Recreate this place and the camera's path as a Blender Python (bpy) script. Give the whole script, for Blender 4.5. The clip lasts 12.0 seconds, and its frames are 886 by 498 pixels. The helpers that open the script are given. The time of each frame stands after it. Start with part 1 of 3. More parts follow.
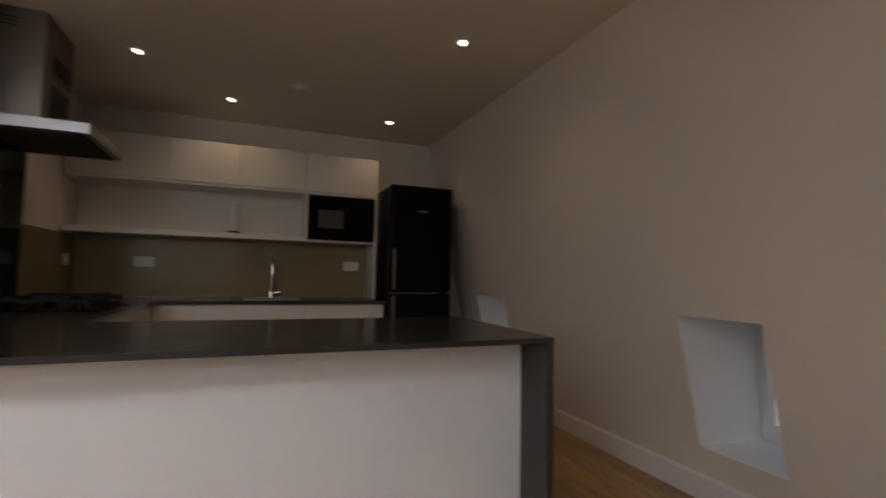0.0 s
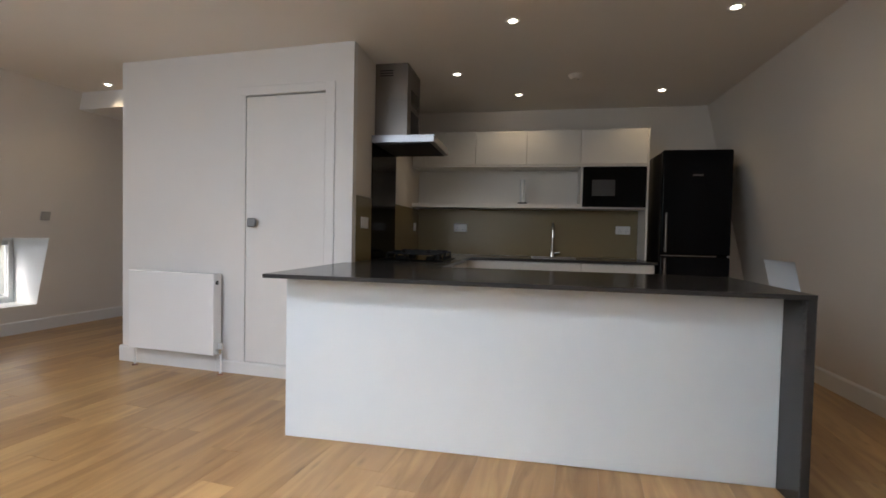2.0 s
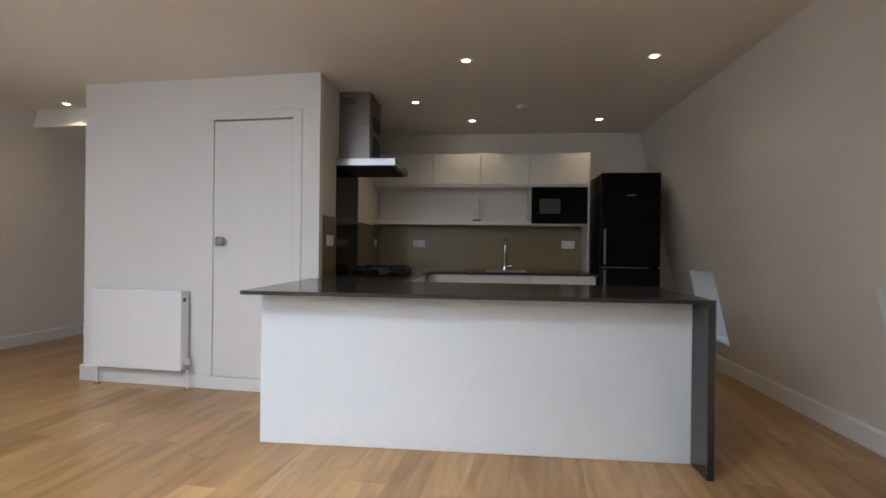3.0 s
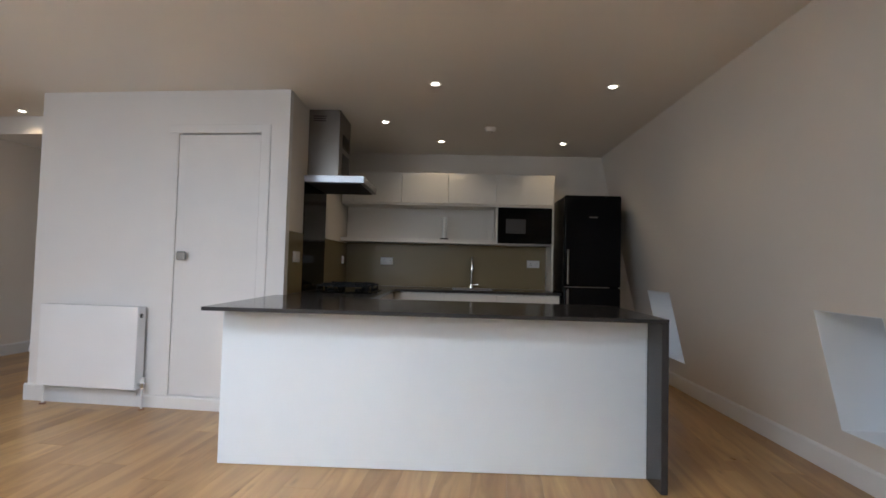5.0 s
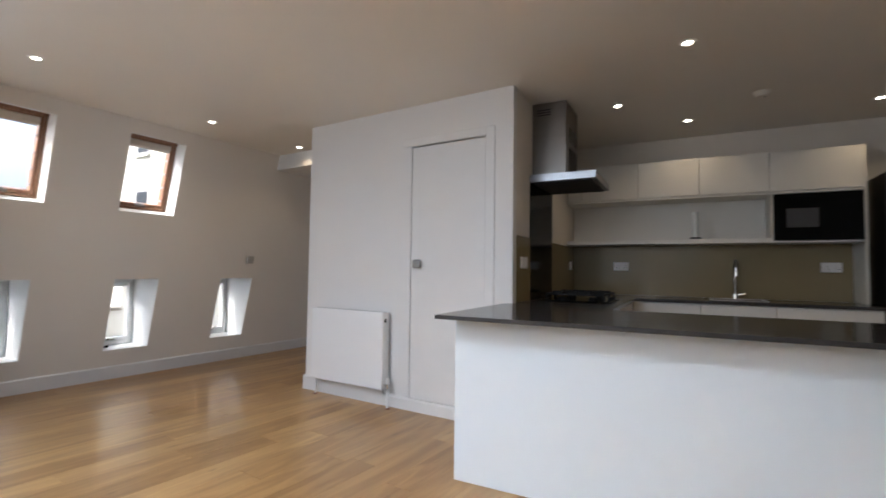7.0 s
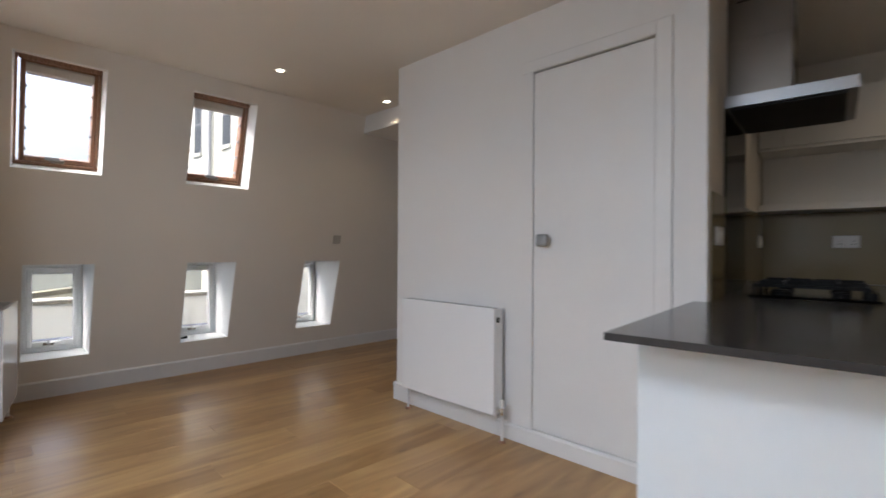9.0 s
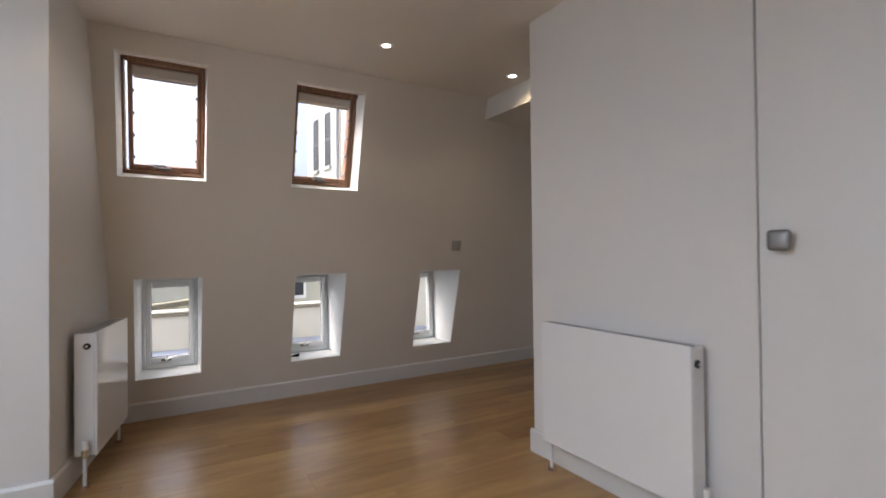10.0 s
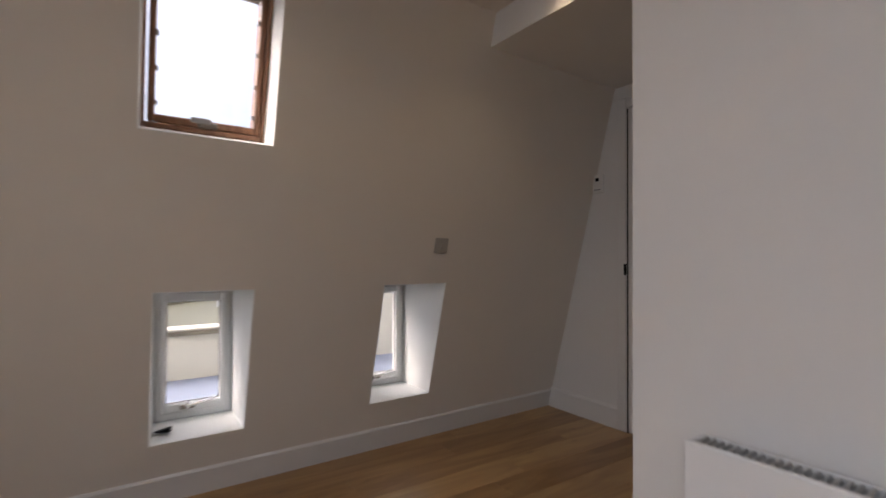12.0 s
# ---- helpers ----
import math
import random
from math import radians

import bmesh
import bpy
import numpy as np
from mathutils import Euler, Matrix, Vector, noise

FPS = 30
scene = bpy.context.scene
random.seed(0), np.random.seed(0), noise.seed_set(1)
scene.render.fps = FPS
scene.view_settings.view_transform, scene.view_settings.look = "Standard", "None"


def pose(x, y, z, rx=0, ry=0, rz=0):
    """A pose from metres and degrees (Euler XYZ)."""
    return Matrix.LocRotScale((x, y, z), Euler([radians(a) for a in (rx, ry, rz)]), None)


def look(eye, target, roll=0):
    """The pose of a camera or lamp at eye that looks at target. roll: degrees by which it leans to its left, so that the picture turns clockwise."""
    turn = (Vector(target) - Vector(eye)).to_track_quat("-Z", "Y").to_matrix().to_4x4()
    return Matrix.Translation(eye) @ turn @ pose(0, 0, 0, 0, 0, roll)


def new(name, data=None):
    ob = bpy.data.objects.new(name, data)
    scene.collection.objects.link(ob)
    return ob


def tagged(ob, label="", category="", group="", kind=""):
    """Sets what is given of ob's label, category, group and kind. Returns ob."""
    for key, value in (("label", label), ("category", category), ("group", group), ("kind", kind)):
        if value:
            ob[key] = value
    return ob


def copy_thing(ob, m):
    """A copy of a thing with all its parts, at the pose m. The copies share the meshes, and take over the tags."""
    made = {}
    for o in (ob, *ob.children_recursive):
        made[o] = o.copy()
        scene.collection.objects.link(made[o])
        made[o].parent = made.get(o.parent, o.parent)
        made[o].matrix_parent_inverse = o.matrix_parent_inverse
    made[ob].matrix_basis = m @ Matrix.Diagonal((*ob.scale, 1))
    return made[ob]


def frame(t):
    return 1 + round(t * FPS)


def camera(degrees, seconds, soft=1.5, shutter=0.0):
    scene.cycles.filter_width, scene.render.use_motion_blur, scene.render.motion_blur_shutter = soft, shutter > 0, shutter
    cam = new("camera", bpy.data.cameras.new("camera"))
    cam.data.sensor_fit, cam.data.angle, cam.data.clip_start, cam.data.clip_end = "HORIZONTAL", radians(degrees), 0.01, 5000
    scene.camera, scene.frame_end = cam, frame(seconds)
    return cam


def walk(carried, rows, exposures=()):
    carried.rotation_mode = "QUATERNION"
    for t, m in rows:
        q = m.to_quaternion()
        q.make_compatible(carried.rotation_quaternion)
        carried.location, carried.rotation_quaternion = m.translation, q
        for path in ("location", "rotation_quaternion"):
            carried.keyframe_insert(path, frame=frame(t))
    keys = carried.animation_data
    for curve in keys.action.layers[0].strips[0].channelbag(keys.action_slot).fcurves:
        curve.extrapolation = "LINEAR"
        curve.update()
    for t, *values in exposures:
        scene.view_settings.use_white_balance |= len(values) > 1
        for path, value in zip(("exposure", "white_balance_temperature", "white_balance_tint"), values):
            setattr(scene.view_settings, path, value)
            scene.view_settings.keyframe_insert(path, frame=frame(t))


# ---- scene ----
# ---- camera and its walk ----
cam = camera(86.9, 12.0, soft=1.6, shutter=0.5)
PATH = [
    (0, (-0.057, 0.061, 1.129), (0.692, 1.912, 1.243), 1.2),
    (0.5, (-0.094, -0.023, 1.119), (0.28, 1.937, 1.256), -0.6),
    (1, (-0.135, -0.203, 1.117), (-0.033, 1.794, 1.13), 0.2),
    (1.5, (-0.134, -0.387, 1.104), (-0.315, 1.604, 1.176), 0.2),
    (2, (-0.124, -0.563, 1.115), (-0.492, 1.401, 1.054), 1.2),
    (2.5, (-0.107, -0.717, 1.134), (-0.392, 1.262, 1.165), 0.6),
    (3, (-0.115, -0.857, 1.145), (-0.298, 1.135, 1.141), 0.7),
    (3.5, (-0.086, -0.917, 1.147), (-0.174, 1.081, 1.184), 0.7),
    (5.5, (-0.113, -0.876, 1.148), (-0.164, 1.122, 1.223), 1.5),
    (6, (-0.185, -0.814, 1.133), (-0.509, 1.158, 1.198), 0.7),
    (6.5, (-0.243, -0.693, 1.134), (-0.884, 1.198, 1.243), 0.0),
    (7, (-0.281, -0.56, 1.133), (-1.21, 1.209, 1.222), 0.8),
    (7.5, (-0.387, -0.385, 1.117), (-1.411, 1.332, 1.185), 1.4),
    (9.5, (-1.256, 0.569, 1.131), (-2.728, 1.923, 1.12), -0.6),
    (10, (-1.578, 0.808, 1.141), (-3.209, 1.965, 1.164), -0.6),
    (10.5, (-1.863, 1.033, 1.141), (-3.481, 2.206, 1.215), 1.1),
    (11, (-2.21, 1.237, 1.155), (-3.769, 2.489, 1.179), 0.0),
    (11.5, (-2.522, 1.422, 1.159), (-4.145, 2.591, 1.169), -0.8),
    (12, (-2.868, 1.659, 1.159), (-4.417, 2.924, 1.19), 0.3),
]
walk(cam, [(t, look(eye, target, roll)) for t, eye, target, roll in PATH], exposures=[(0, 1.42, 6900, 17), (0.5, 1.8, 6650, 12), (1.0, 2.05, 6250, 9), (1.5, 2.12, 6060, 8), (7.5, 2.22, 5780, 8), (9.5, 1.82, 5930, 9), (10.5, 1.76, 6130, 12), (12, 1.62, 6300, 14)])

# ---- world and light ----
world = bpy.data.worlds.new("sky")
scene.world = world
world.use_nodes = True
wn = world.node_tree.nodes
sky = wn.new("ShaderNodeTexSky")
sky.sky_type, sky.sun_disc = "NISHITA", False
sky.sun_elevation, sky.sun_rotation = radians(53), radians(215)
sky.air_density, sky.dust_density, sky.ozone_density = 0.8, 10.0, 0.6
wn["Background"].inputs["Strength"].default_value = 0.148
world.node_tree.links.new(sky.outputs["Color"], wn["Background"].inputs["Color"])

sun_data = bpy.data.lights.new("sun", "SUN")
sun_data.energy, sun_data.angle, sun_data.color = 0.5, radians(90), (0.97, 0.98, 1.0)
sun = new("sun", sun_data)
sun.matrix_world = look((-4, -5.7, 9.2), (0, 0, 0))


def fill_light(name, m, sx, sy, watts, tint):
    d = bpy.data.lights.new(name, "AREA")
    d.shape, d.size, d.size_y, d.energy, d.color = "RECTANGLE", sx, sy, watts, tint
    ob = new(name, d)
    ob.matrix_world = m
    return ob


# fill lamps: daylight by an assumed window behind the start and an assumed rooflight
fill_light("assumed_window_fill", pose(-2.95, -1.42, 1.83, 90, 0, 0), 1.35, 1.0, 2.9, (0.78, 0.89, 1.0))
fill_light("assumed_rooflight_fill", pose(-1.85, -0.72, 2.53), 1.8, 0.95, 13.4, (0.78, 0.89, 1.0))

# ---- materials ----


def material(name, colour, rough=0.5, metal=0.0, vary=0.06, scale=3.0, fine=60.0, bump=0.05, spec=0.5, coat=0.0):
    """A painted, stone, glass or metal surface: colour with broad and fine variation, and fine relief."""
    m = bpy.data.materials.new(name)
    m.use_nodes = True
    n, l = m.node_tree.nodes, m.node_tree.links
    b = n["Principled BSDF"]
    b.inputs["Metallic"].default_value = metal
    b.inputs["Specular IOR Level"].default_value = spec
    b.inputs["Coat Weight"].default_value = coat
    tc = n.new("ShaderNodeTexCoord")
    big, small = n.new("ShaderNodeTexNoise"), n.new("ShaderNodeTexNoise")
    big.inputs["Scale"].default_value, small.inputs["Scale"].default_value = scale, fine
    big.inputs["Detail"].default_value = 4
    for t in (big, small):
        l.new(tc.outputs["Object"], t.inputs["Vector"])
    add = n.new("ShaderNodeMath")
    add.operation = "MULTIPLY_ADD"
    add.inputs[1].default_value = 0.35
    l.new(small.outputs["Fac"], add.inputs[0])
    l.new(big.outputs["Fac"], add.inputs[2])
    ramp = n.new("ShaderNodeMapRange")
    ramp.inputs["From Min"].default_value, ramp.inputs["From Max"].default_value = 0.4, 0.95
    ramp.inputs["To Min"].default_value, ramp.inputs["To Max"].default_value = 1 - vary, 1 + vary
    l.new(add.outputs[0], ramp.inputs["Value"])
    mix = n.new("ShaderNodeMix")
    mix.data_type, mix.blend_type = "RGBA", "MULTIPLY"
    mix.inputs["Factor"].default_value = 1.0
    mix.inputs["A"].default_value = (*colour, 1)
    l.new(ramp.outputs["Result"], mix.inputs["B"])
    l.new(mix.outputs["Result"], b.inputs["Base Color"])
    rr = n.new("ShaderNodeMapRange")
    rr.inputs["To Min"].default_value, rr.inputs["To Max"].default_value = rough * 0.85, min(1, rough * 1.15)
    l.new(big.outputs["Fac"], rr.inputs["Value"])
    l.new(rr.outputs["Result"], b.inputs["Roughness"])
    if bump:
        bp = n.new("ShaderNodeBump")
        bp.inputs["Strength"].default_value, bp.inputs["Distance"].default_value = bump, 0.002
        l.new(small.outputs["Fac"], bp.inputs["Height"])
        l.new(bp.outputs["Normal"], b.inputs["Normal"])
    return m


def wood(name, dark, light, rough, along=1, rand=0.5, grain=1.0, coat=0.0, broad=14.0, length=1.1, streak=0.3, flecks=0.0):
    """Sawn timber: long grain along one axis, cathedral figure, tone that differs from piece to piece."""
    m = bpy.data.materials.new(name)
    m.use_nodes = True
    n, l = m.node_tree.nodes, m.node_tree.links
    b = n["Principled BSDF"]
    tc, info = n.new("ShaderNodeTexCoord"), n.new("ShaderNodeObjectInfo")
    shift = n.new("ShaderNodeVectorMath")
    shift.operation = "MULTIPLY_ADD"
    shift.inputs[1].default_value = (37.0, 61.0, 13.0)
    l.new(info.outputs["Random"], shift.inputs[0])
    l.new(tc.outputs["Object"], shift.inputs[2])
    mp = n.new("ShaderNodeMapping")
    s = [broad * grain] * 3
    s[along] = length * grain
    mp.inputs["Scale"].default_value = s
    l.new(shift.outputs[0], mp.inputs["Vector"])
    wave = n.new("ShaderNodeTexNoise")
    wave.inputs["Scale"].default_value, wave.inputs["Detail"].default_value, wave.inputs["Distortion"].default_value = 1.0, 6, 1.6
    l.new(mp.outputs[0], wave.inputs["Vector"])
    mp2 = n.new("ShaderNodeMapping")
    s2 = [160.0 * grain] * 3
    s2[along] = 4.0 * grain
    mp2.inputs["Scale"].default_value = s2
    l.new(shift.outputs[0], mp2.inputs["Vector"])
    fine = n.new("ShaderNodeTexNoise")
    fine.inputs["Scale"].default_value, fine.inputs["Detail"].default_value = 1.0, 3
    l.new(mp2.outputs[0], fine.inputs["Vector"])
    add = n.new("ShaderNodeMath")
    add.operation = "MULTIPLY_ADD"
    add.inputs[1].default_value = streak
    l.new(fine.outputs["Fac"], add.inputs[0])
    l.new(wave.outputs["Fac"], add.inputs[2])
    tone = n.new("ShaderNodeMath")
    tone.operation = "MULTIPLY_ADD"
    tone.inputs[1].default_value = rand
    l.new(info.outputs["Random"], tone.inputs[0])
    l.new(add.outputs[0], tone.inputs[2])
    ramp = n.new("ShaderNodeValToRGB")
    ramp.color_ramp.elements[0].position, ramp.color_ramp.elements[0].color = 0.42, (*dark, 1)
    ramp.color_ramp.elements[1].position, ramp.color_ramp.elements[1].color = 0.8 + rand, (*light, 1)
    l.new(tone.outputs[0], ramp.inputs["Fac"])
    # knots and dark flecks
    mp3 = n.new("ShaderNodeMapping")
    s3 = [9.0] * 3
    s3[along] = 5.0
    mp3.inputs["Scale"].default_value = s3
    l.new(shift.outputs[0], mp3.inputs["Vector"])
    spot = n.new("ShaderNodeTexVoronoi")
    spot.inputs["Scale"].default_value = 1.0
    l.new(mp3.outputs[0], spot.inputs["Vector"])
    knot = n.new("ShaderNodeMapRange")
    knot.inputs["From Min"].default_value, knot.inputs["From Max"].default_value = 0.03, 0.16
    knot.inputs["To Min"].default_value, knot.inputs["To Max"].default_value = 1.0 - flecks, 1.0
    l.new(spot.outputs["Distance"], knot.inputs["Value"])
    mul = n.new("ShaderNodeMix")
    mul.data_type, mul.blend_type = "RGBA", "MULTIPLY"
    mul.inputs["Factor"].default_value = 1.0
    l.new(ramp.outputs["Color"], mul.inputs["A"])
    l.new(knot.outputs["Result"], mul.inputs["B"])
    l.new(mul.outputs["Result"], b.inputs["Base Color"])
    rr = n.new("ShaderNodeMapRange")
    rr.inputs["To Min"].default_value, rr.inputs["To Max"].default_value = rough * 0.75, rough * 1.3
    l.new(wave.outputs["Fac"], rr.inputs["Value"])
    l.new(rr.outputs["Result"], b.inputs["Roughness"])
    b.inputs["Coat Weight"].default_value = coat
    b.inputs["Coat Roughness"].default_value = 0.25
    bp = n.new("ShaderNodeBump")
    bp.inputs["Strength"].default_value, bp.inputs["Distance"].default_value = 0.12, 0.001
    l.new(add.outputs[0], bp.inputs["Height"])
    l.new(bp.outputs["Normal"], b.inputs["Normal"])
    return m


def glass(name, tint=(1, 1, 1)):
    m = bpy.data.materials.new(name)
    m.use_nodes = True
    b = m.node_tree.nodes["Principled BSDF"]
    b.inputs["Base Color"].default_value = (*tint, 1)
    b.inputs["Transmission Weight"].default_value, b.inputs["Roughness"].default_value, b.inputs["IOR"].default_value = 1.0, 0.0, 1.45
    return m


def glowing(name, colour, strength):
    m = bpy.data.materials.new(name)
    m.use_nodes = True
    b = m.node_tree.nodes["Principled BSDF"]
    b.inputs["Emission Color"].default_value, b.inputs["Emission Strength"].default_value = (*colour, 1), strength
    return m


WALL = material("wall_paint", (0.74, 0.69, 0.63), 0.62, vary=0.025, scale=1.3, fine=220, bump=0.12)
WHITE_WALL = material("white_wall_paint", (0.75, 0.735, 0.725), 0.55, vary=0.02, scale=1.6, fine=220, bump=0.1)
CEIL = material("ceiling_paint", (0.80, 0.762, 0.71), 0.75, vary=0.03, scale=0.8, fine=180, bump=0.1)
TRIM = material("satin_white_gloss", (0.75, 0.738, 0.73), 0.35, vary=0.02, scale=4, fine=90, bump=0.03)
REVEAL = material("reveal_paint", (0.84, 0.86, 0.86), 0.5, vary=0.02, scale=3, fine=200, bump=0.08)
PANEL = material("white_panel", (0.67, 0.725, 0.775), 0.38, vary=0.012, scale=1.5, fine=150, bump=0.02)
CAB = material("cabinet_white", (0.70, 0.675, 0.63), 0.42, vary=0.015, scale=2, fine=120, bump=0.02)
QUARTZ = material("grey_quartz", (0.040, 0.037, 0.037), 0.17, vary=0.14, scale=90, fine=420, bump=0.01)
RAD = material("radiator_enamel", (0.83, 0.83, 0.84), 0.09, vary=0.01, scale=2, fine=80, bump=0.0)
GRILLE = material("radiator_grille_grey", (0.33, 0.33, 0.33), 0.45, vary=0.05)
STEEL = material("brushed_steel", (0.22, 0.195, 0.175), 0.36, 1.0, vary=0.06, scale=5, fine=300, bump=0.04)
HOOD = material("hood_steel", (0.21, 0.188, 0.168), 0.34, 1.0, vary=0.06, scale=5, fine=300, bump=0.04)
FASCIA = material("lightened_steel", (0.38, 0.38, 0.39), 0.3, 1.0, vary=0.05, scale=5, fine=300, bump=0.03)
CHROME = material("chrome", (0.75, 0.75, 0.75), 0.08, 1.0, vary=0.02, bump=0.0)
OLIVE = material("olive_back_painted_glass", (0.25, 0.198, 0.104), 0.13, vary=0.02, scale=1, fine=50, bump=0.0, spec=0.5)
BLACKGLASS = material("black_glass", (0.004, 0.004, 0.004), 0.10, vary=0.05, bump=0.0, spec=0.1)
BLACK = material("black_enamel", (0.005, 0.005, 0.006), 0.16, vary=0.05, scale=3, bump=0.0, spec=0.12)
IRON = material("cast_iron", (0.007, 0.007, 0.007), 0.5, vary=0.2, scale=30, fine=200, bump=0.3, spec=0.15)
DARK = material("dark_gap", (0.03, 0.028, 0.026), 0.8, vary=0.1)
GAP = material("gap_shade_grey", (0.20, 0.185, 0.17), 0.8, vary=0.1)
PLASTIC = material("white_plastic", (0.78, 0.77, 0.75), 0.35, vary=0.015, bump=0.0)
GREYPL = material("grey_plastic", (0.30, 0.30, 0.31), 0.4, vary=0.03, bump=0.0)
UPVC = material("white_window_frame", (0.80, 0.82, 0.83), 0.35, vary=0.03, scale=6, fine=80, bump=0.03)
BLIND = material("blind_cassette", (0.52, 0.48, 0.43), 0.5, vary=0.04)
RENDER = material("cream_render", (0.50, 0.50, 0.43), 0.85, vary=0.08, scale=1.2, fine=60, bump=0.3)
COPING = material("stone_coping", (0.45, 0.44, 0.38), 0.8, vary=0.25, scale=5, fine=70, bump=0.4)
# dark brown stone tone, also used to paint the shade under the coping
DARK_STONE = material("dark_brown_stone", (0.15, 0.135, 0.095), 0.85, vary=0.35, scale=8, fine=70, bump=0.4)
LEAD = material("roof_lead", (0.17, 0.20, 0.27), 0.5, vary=0.15, scale=3, fine=40, bump=0.2)
SLATE = material("slate", (0.12, 0.12, 0.13), 0.6, vary=0.2, scale=6, bump=0.2)
TARMAC = material("tarmac", (0.06, 0.06, 0.06), 0.9, vary=0.2, scale=2, fine=80, bump=0.3)
KNOB = material("satin_nickel", (0.32, 0.32, 0.32), 0.42, 0.6, vary=0.04, bump=0.0)
SWITCH = material("pale_grey_plate", (0.42, 0.40, 0.37), 0.4, vary=0.03, bump=0.0)
MESH = material("microwave_mesh", (0.055, 0.055, 0.06), 0.3, vary=0.1, scale=80, bump=0.0)
GLASS = glass("window_glass")
FARGLASS = material("far_window_glass", (0.03, 0.037, 0.045), 0.4, vary=0.2, scale=0.6, bump=0.0, spec=0.1)
FROSTED = material("frosted_tube", (0.62, 0.64, 0.64), 0.3, vary=0.03, bump=0.0)
OAK = wood("oiled_oak", (0.27, 0.141, 0.047), (0.55, 0.345, 0.145), 0.31, along=1, rand=0.30, coat=0.12, broad=9.0, length=1.7, streak=0.07, flecks=0.3)
PINE = wood("varnished_pine", (0.15, 0.068, 0.034), (0.33, 0.17, 0.095), 0.38, along=2, rand=0.1, grain=1.2)
LAMP = glowing("lamp_lens", (1.0, 0.86, 0.66), 4.0)

# ---- helpers for building ----


def box(bm, x0, x1, y0, y1, z0, z1):
    """A box between two corners, added to bm."""
    v = [bm.verts.new(p) for p in ((x0, y0, z0), (x1, y0, z0), (x1, y1, z0), (x0, y1, z0), (x0, y0, z1), (x1, y0, z1), (x1, y1, z1), (x0, y1, z1))]
    for f in ((0, 3, 2, 1), (4, 5, 6, 7), (0, 1, 5, 4), (1, 2, 6, 5), (2, 3, 7, 6), (3, 0, 4, 7)):
        bm.faces.new([v[i] for i in f])
    return bm


def boxes(*corners, bevel=0.0, segments=1):
    bm = bmesh.new()
    for c in corners:
        box(bm, *c)
    if bevel:
        bmesh.ops.bevel(bm, geom=bm.edges[:], offset=bevel, segments=segments, affect="EDGES", profile=0.5)
    return bm


def rod(a, b, r, r2=None, n=14, bm=None):
    """A round bar from a to b."""
    bm = bm or bmesh.new()
    a, b = Vector(a), Vector(b)
    turn = (b - a).to_track_quat("Z", "Y").to_matrix().to_4x4()
    m = Matrix.Translation((a + b) / 2) @ turn
    bmesh.ops.create_cone(bm, cap_ends=True, segments=n, radius1=r, radius2=r if r2 is None else r2, depth=(b - a).length, matrix=m)
    return bm


def pipe(points, r, n=12):
    """A bent round tube through points."""
    bm = bmesh.new()
    pts = [Vector(p) for p in points]
    rings, side = [], None
    for i, p in enumerate(pts):
        d = (pts[min(i + 1, len(pts) - 1)] - pts[max(i - 1, 0)]).normalized()
        if side is None:
            side = d.orthogonal().normalized()
        side = (side - d * side.dot(d)).normalized()
        up = d.cross(side)
        rings.append([bm.verts.new(p + r * (math.cos(k * math.tau / n) * side + math.sin(k * math.tau / n) * up)) for k in range(n)])
    for a, b in zip(rings, rings[1:]):
        for k in range(n):
            bm.faces.new((a[k], a[(k + 1) % n], b[(k + 1) % n], b[k]))
    bm.faces.new(rings[0][::-1])
    bm.faces.new(rings[-1])
    return bm


def prism(outline, z0, z1):
    """An upright block over a plan outline given anticlockwise."""
    bm = bmesh.new()
    lo = [bm.verts.new((x, y, z0)) for x, y in outline]
    hi = [bm.verts.new((x, y, z1)) for x, y in outline]
    bm.faces.new(lo[::-1])
    bm.faces.new(hi)
    for i in range(len(lo)):
        j = (i + 1) % len(lo)
        bm.faces.new((lo[i], lo[j], hi[j], hi[i]))
    return bm


def link(name, bm, mat, smooth=False):
    bmesh.ops.recalc_face_normals(bm, faces=bm.faces[:])
    me = bpy.data.meshes.new(name)
    bm.to_mesh(me)
    bm.free()
    me.materials.append(mat)
    if smooth:
        me.polygons.foreach_set("use_smooth", [True] * len(me.polygons))
        me.set_sharp_from_angle(angle=radians(40))
    return new(name, me)


def part(name, bm, mat, parent, label="", smooth=False):
    ob = link(name, bm, mat, smooth)
    ob.parent = parent
    return tagged(ob, label)


def thing(name, m, label, category, group=""):
    ob = new(name)
    ob.empty_display_size = 0.1
    ob.matrix_world = m
    return tagged(ob, label, category, group)


def structure(name, bm, mat, label, category, m=None, smooth=False):
    ob = link(name, bm, mat, smooth)
    if m is not None:
        ob.matrix_world = m
    return tagged(ob, label, category, kind="structure")


# ---- plan ----
# Kitchen axes are the world's; the window wall, cupboard front and passage stand 4.57 degrees askew to them.
LEFT = pose(-5.57, 0, 0, 0, 0, -4.57)   # x into the room from the window wall's foot, y along it
RIGHT = pose(2.18, 0, 0, 0, 0, 180)     # x into the room from the opposite wall's foot, y towards the start
H = 2.485                                # ceiling
DOOR_Y, END_Y, PIER_Y = 2.96, 4.655, 0.67  # along LEFT: cupboard front, passage end, radiator wall
BACK_Y, SIDE_X = 4.65, -1.395            # kitchen back wall and hob wall
SY, SX0, SX1, SZ0, SZ1 = -1.45, -3.65, -0.45, 1.3, 2.37  # wall behind the start and its window, added unseen to admit daylight


def lean_box(xlo, xhi, y0, y1, z0, z1):
    """A block whose two ends lean: xlo and xhi are (at the bottom, at the top)."""
    bm = box(bmesh.new(), 0, 1, y0, y1, z0, z1)
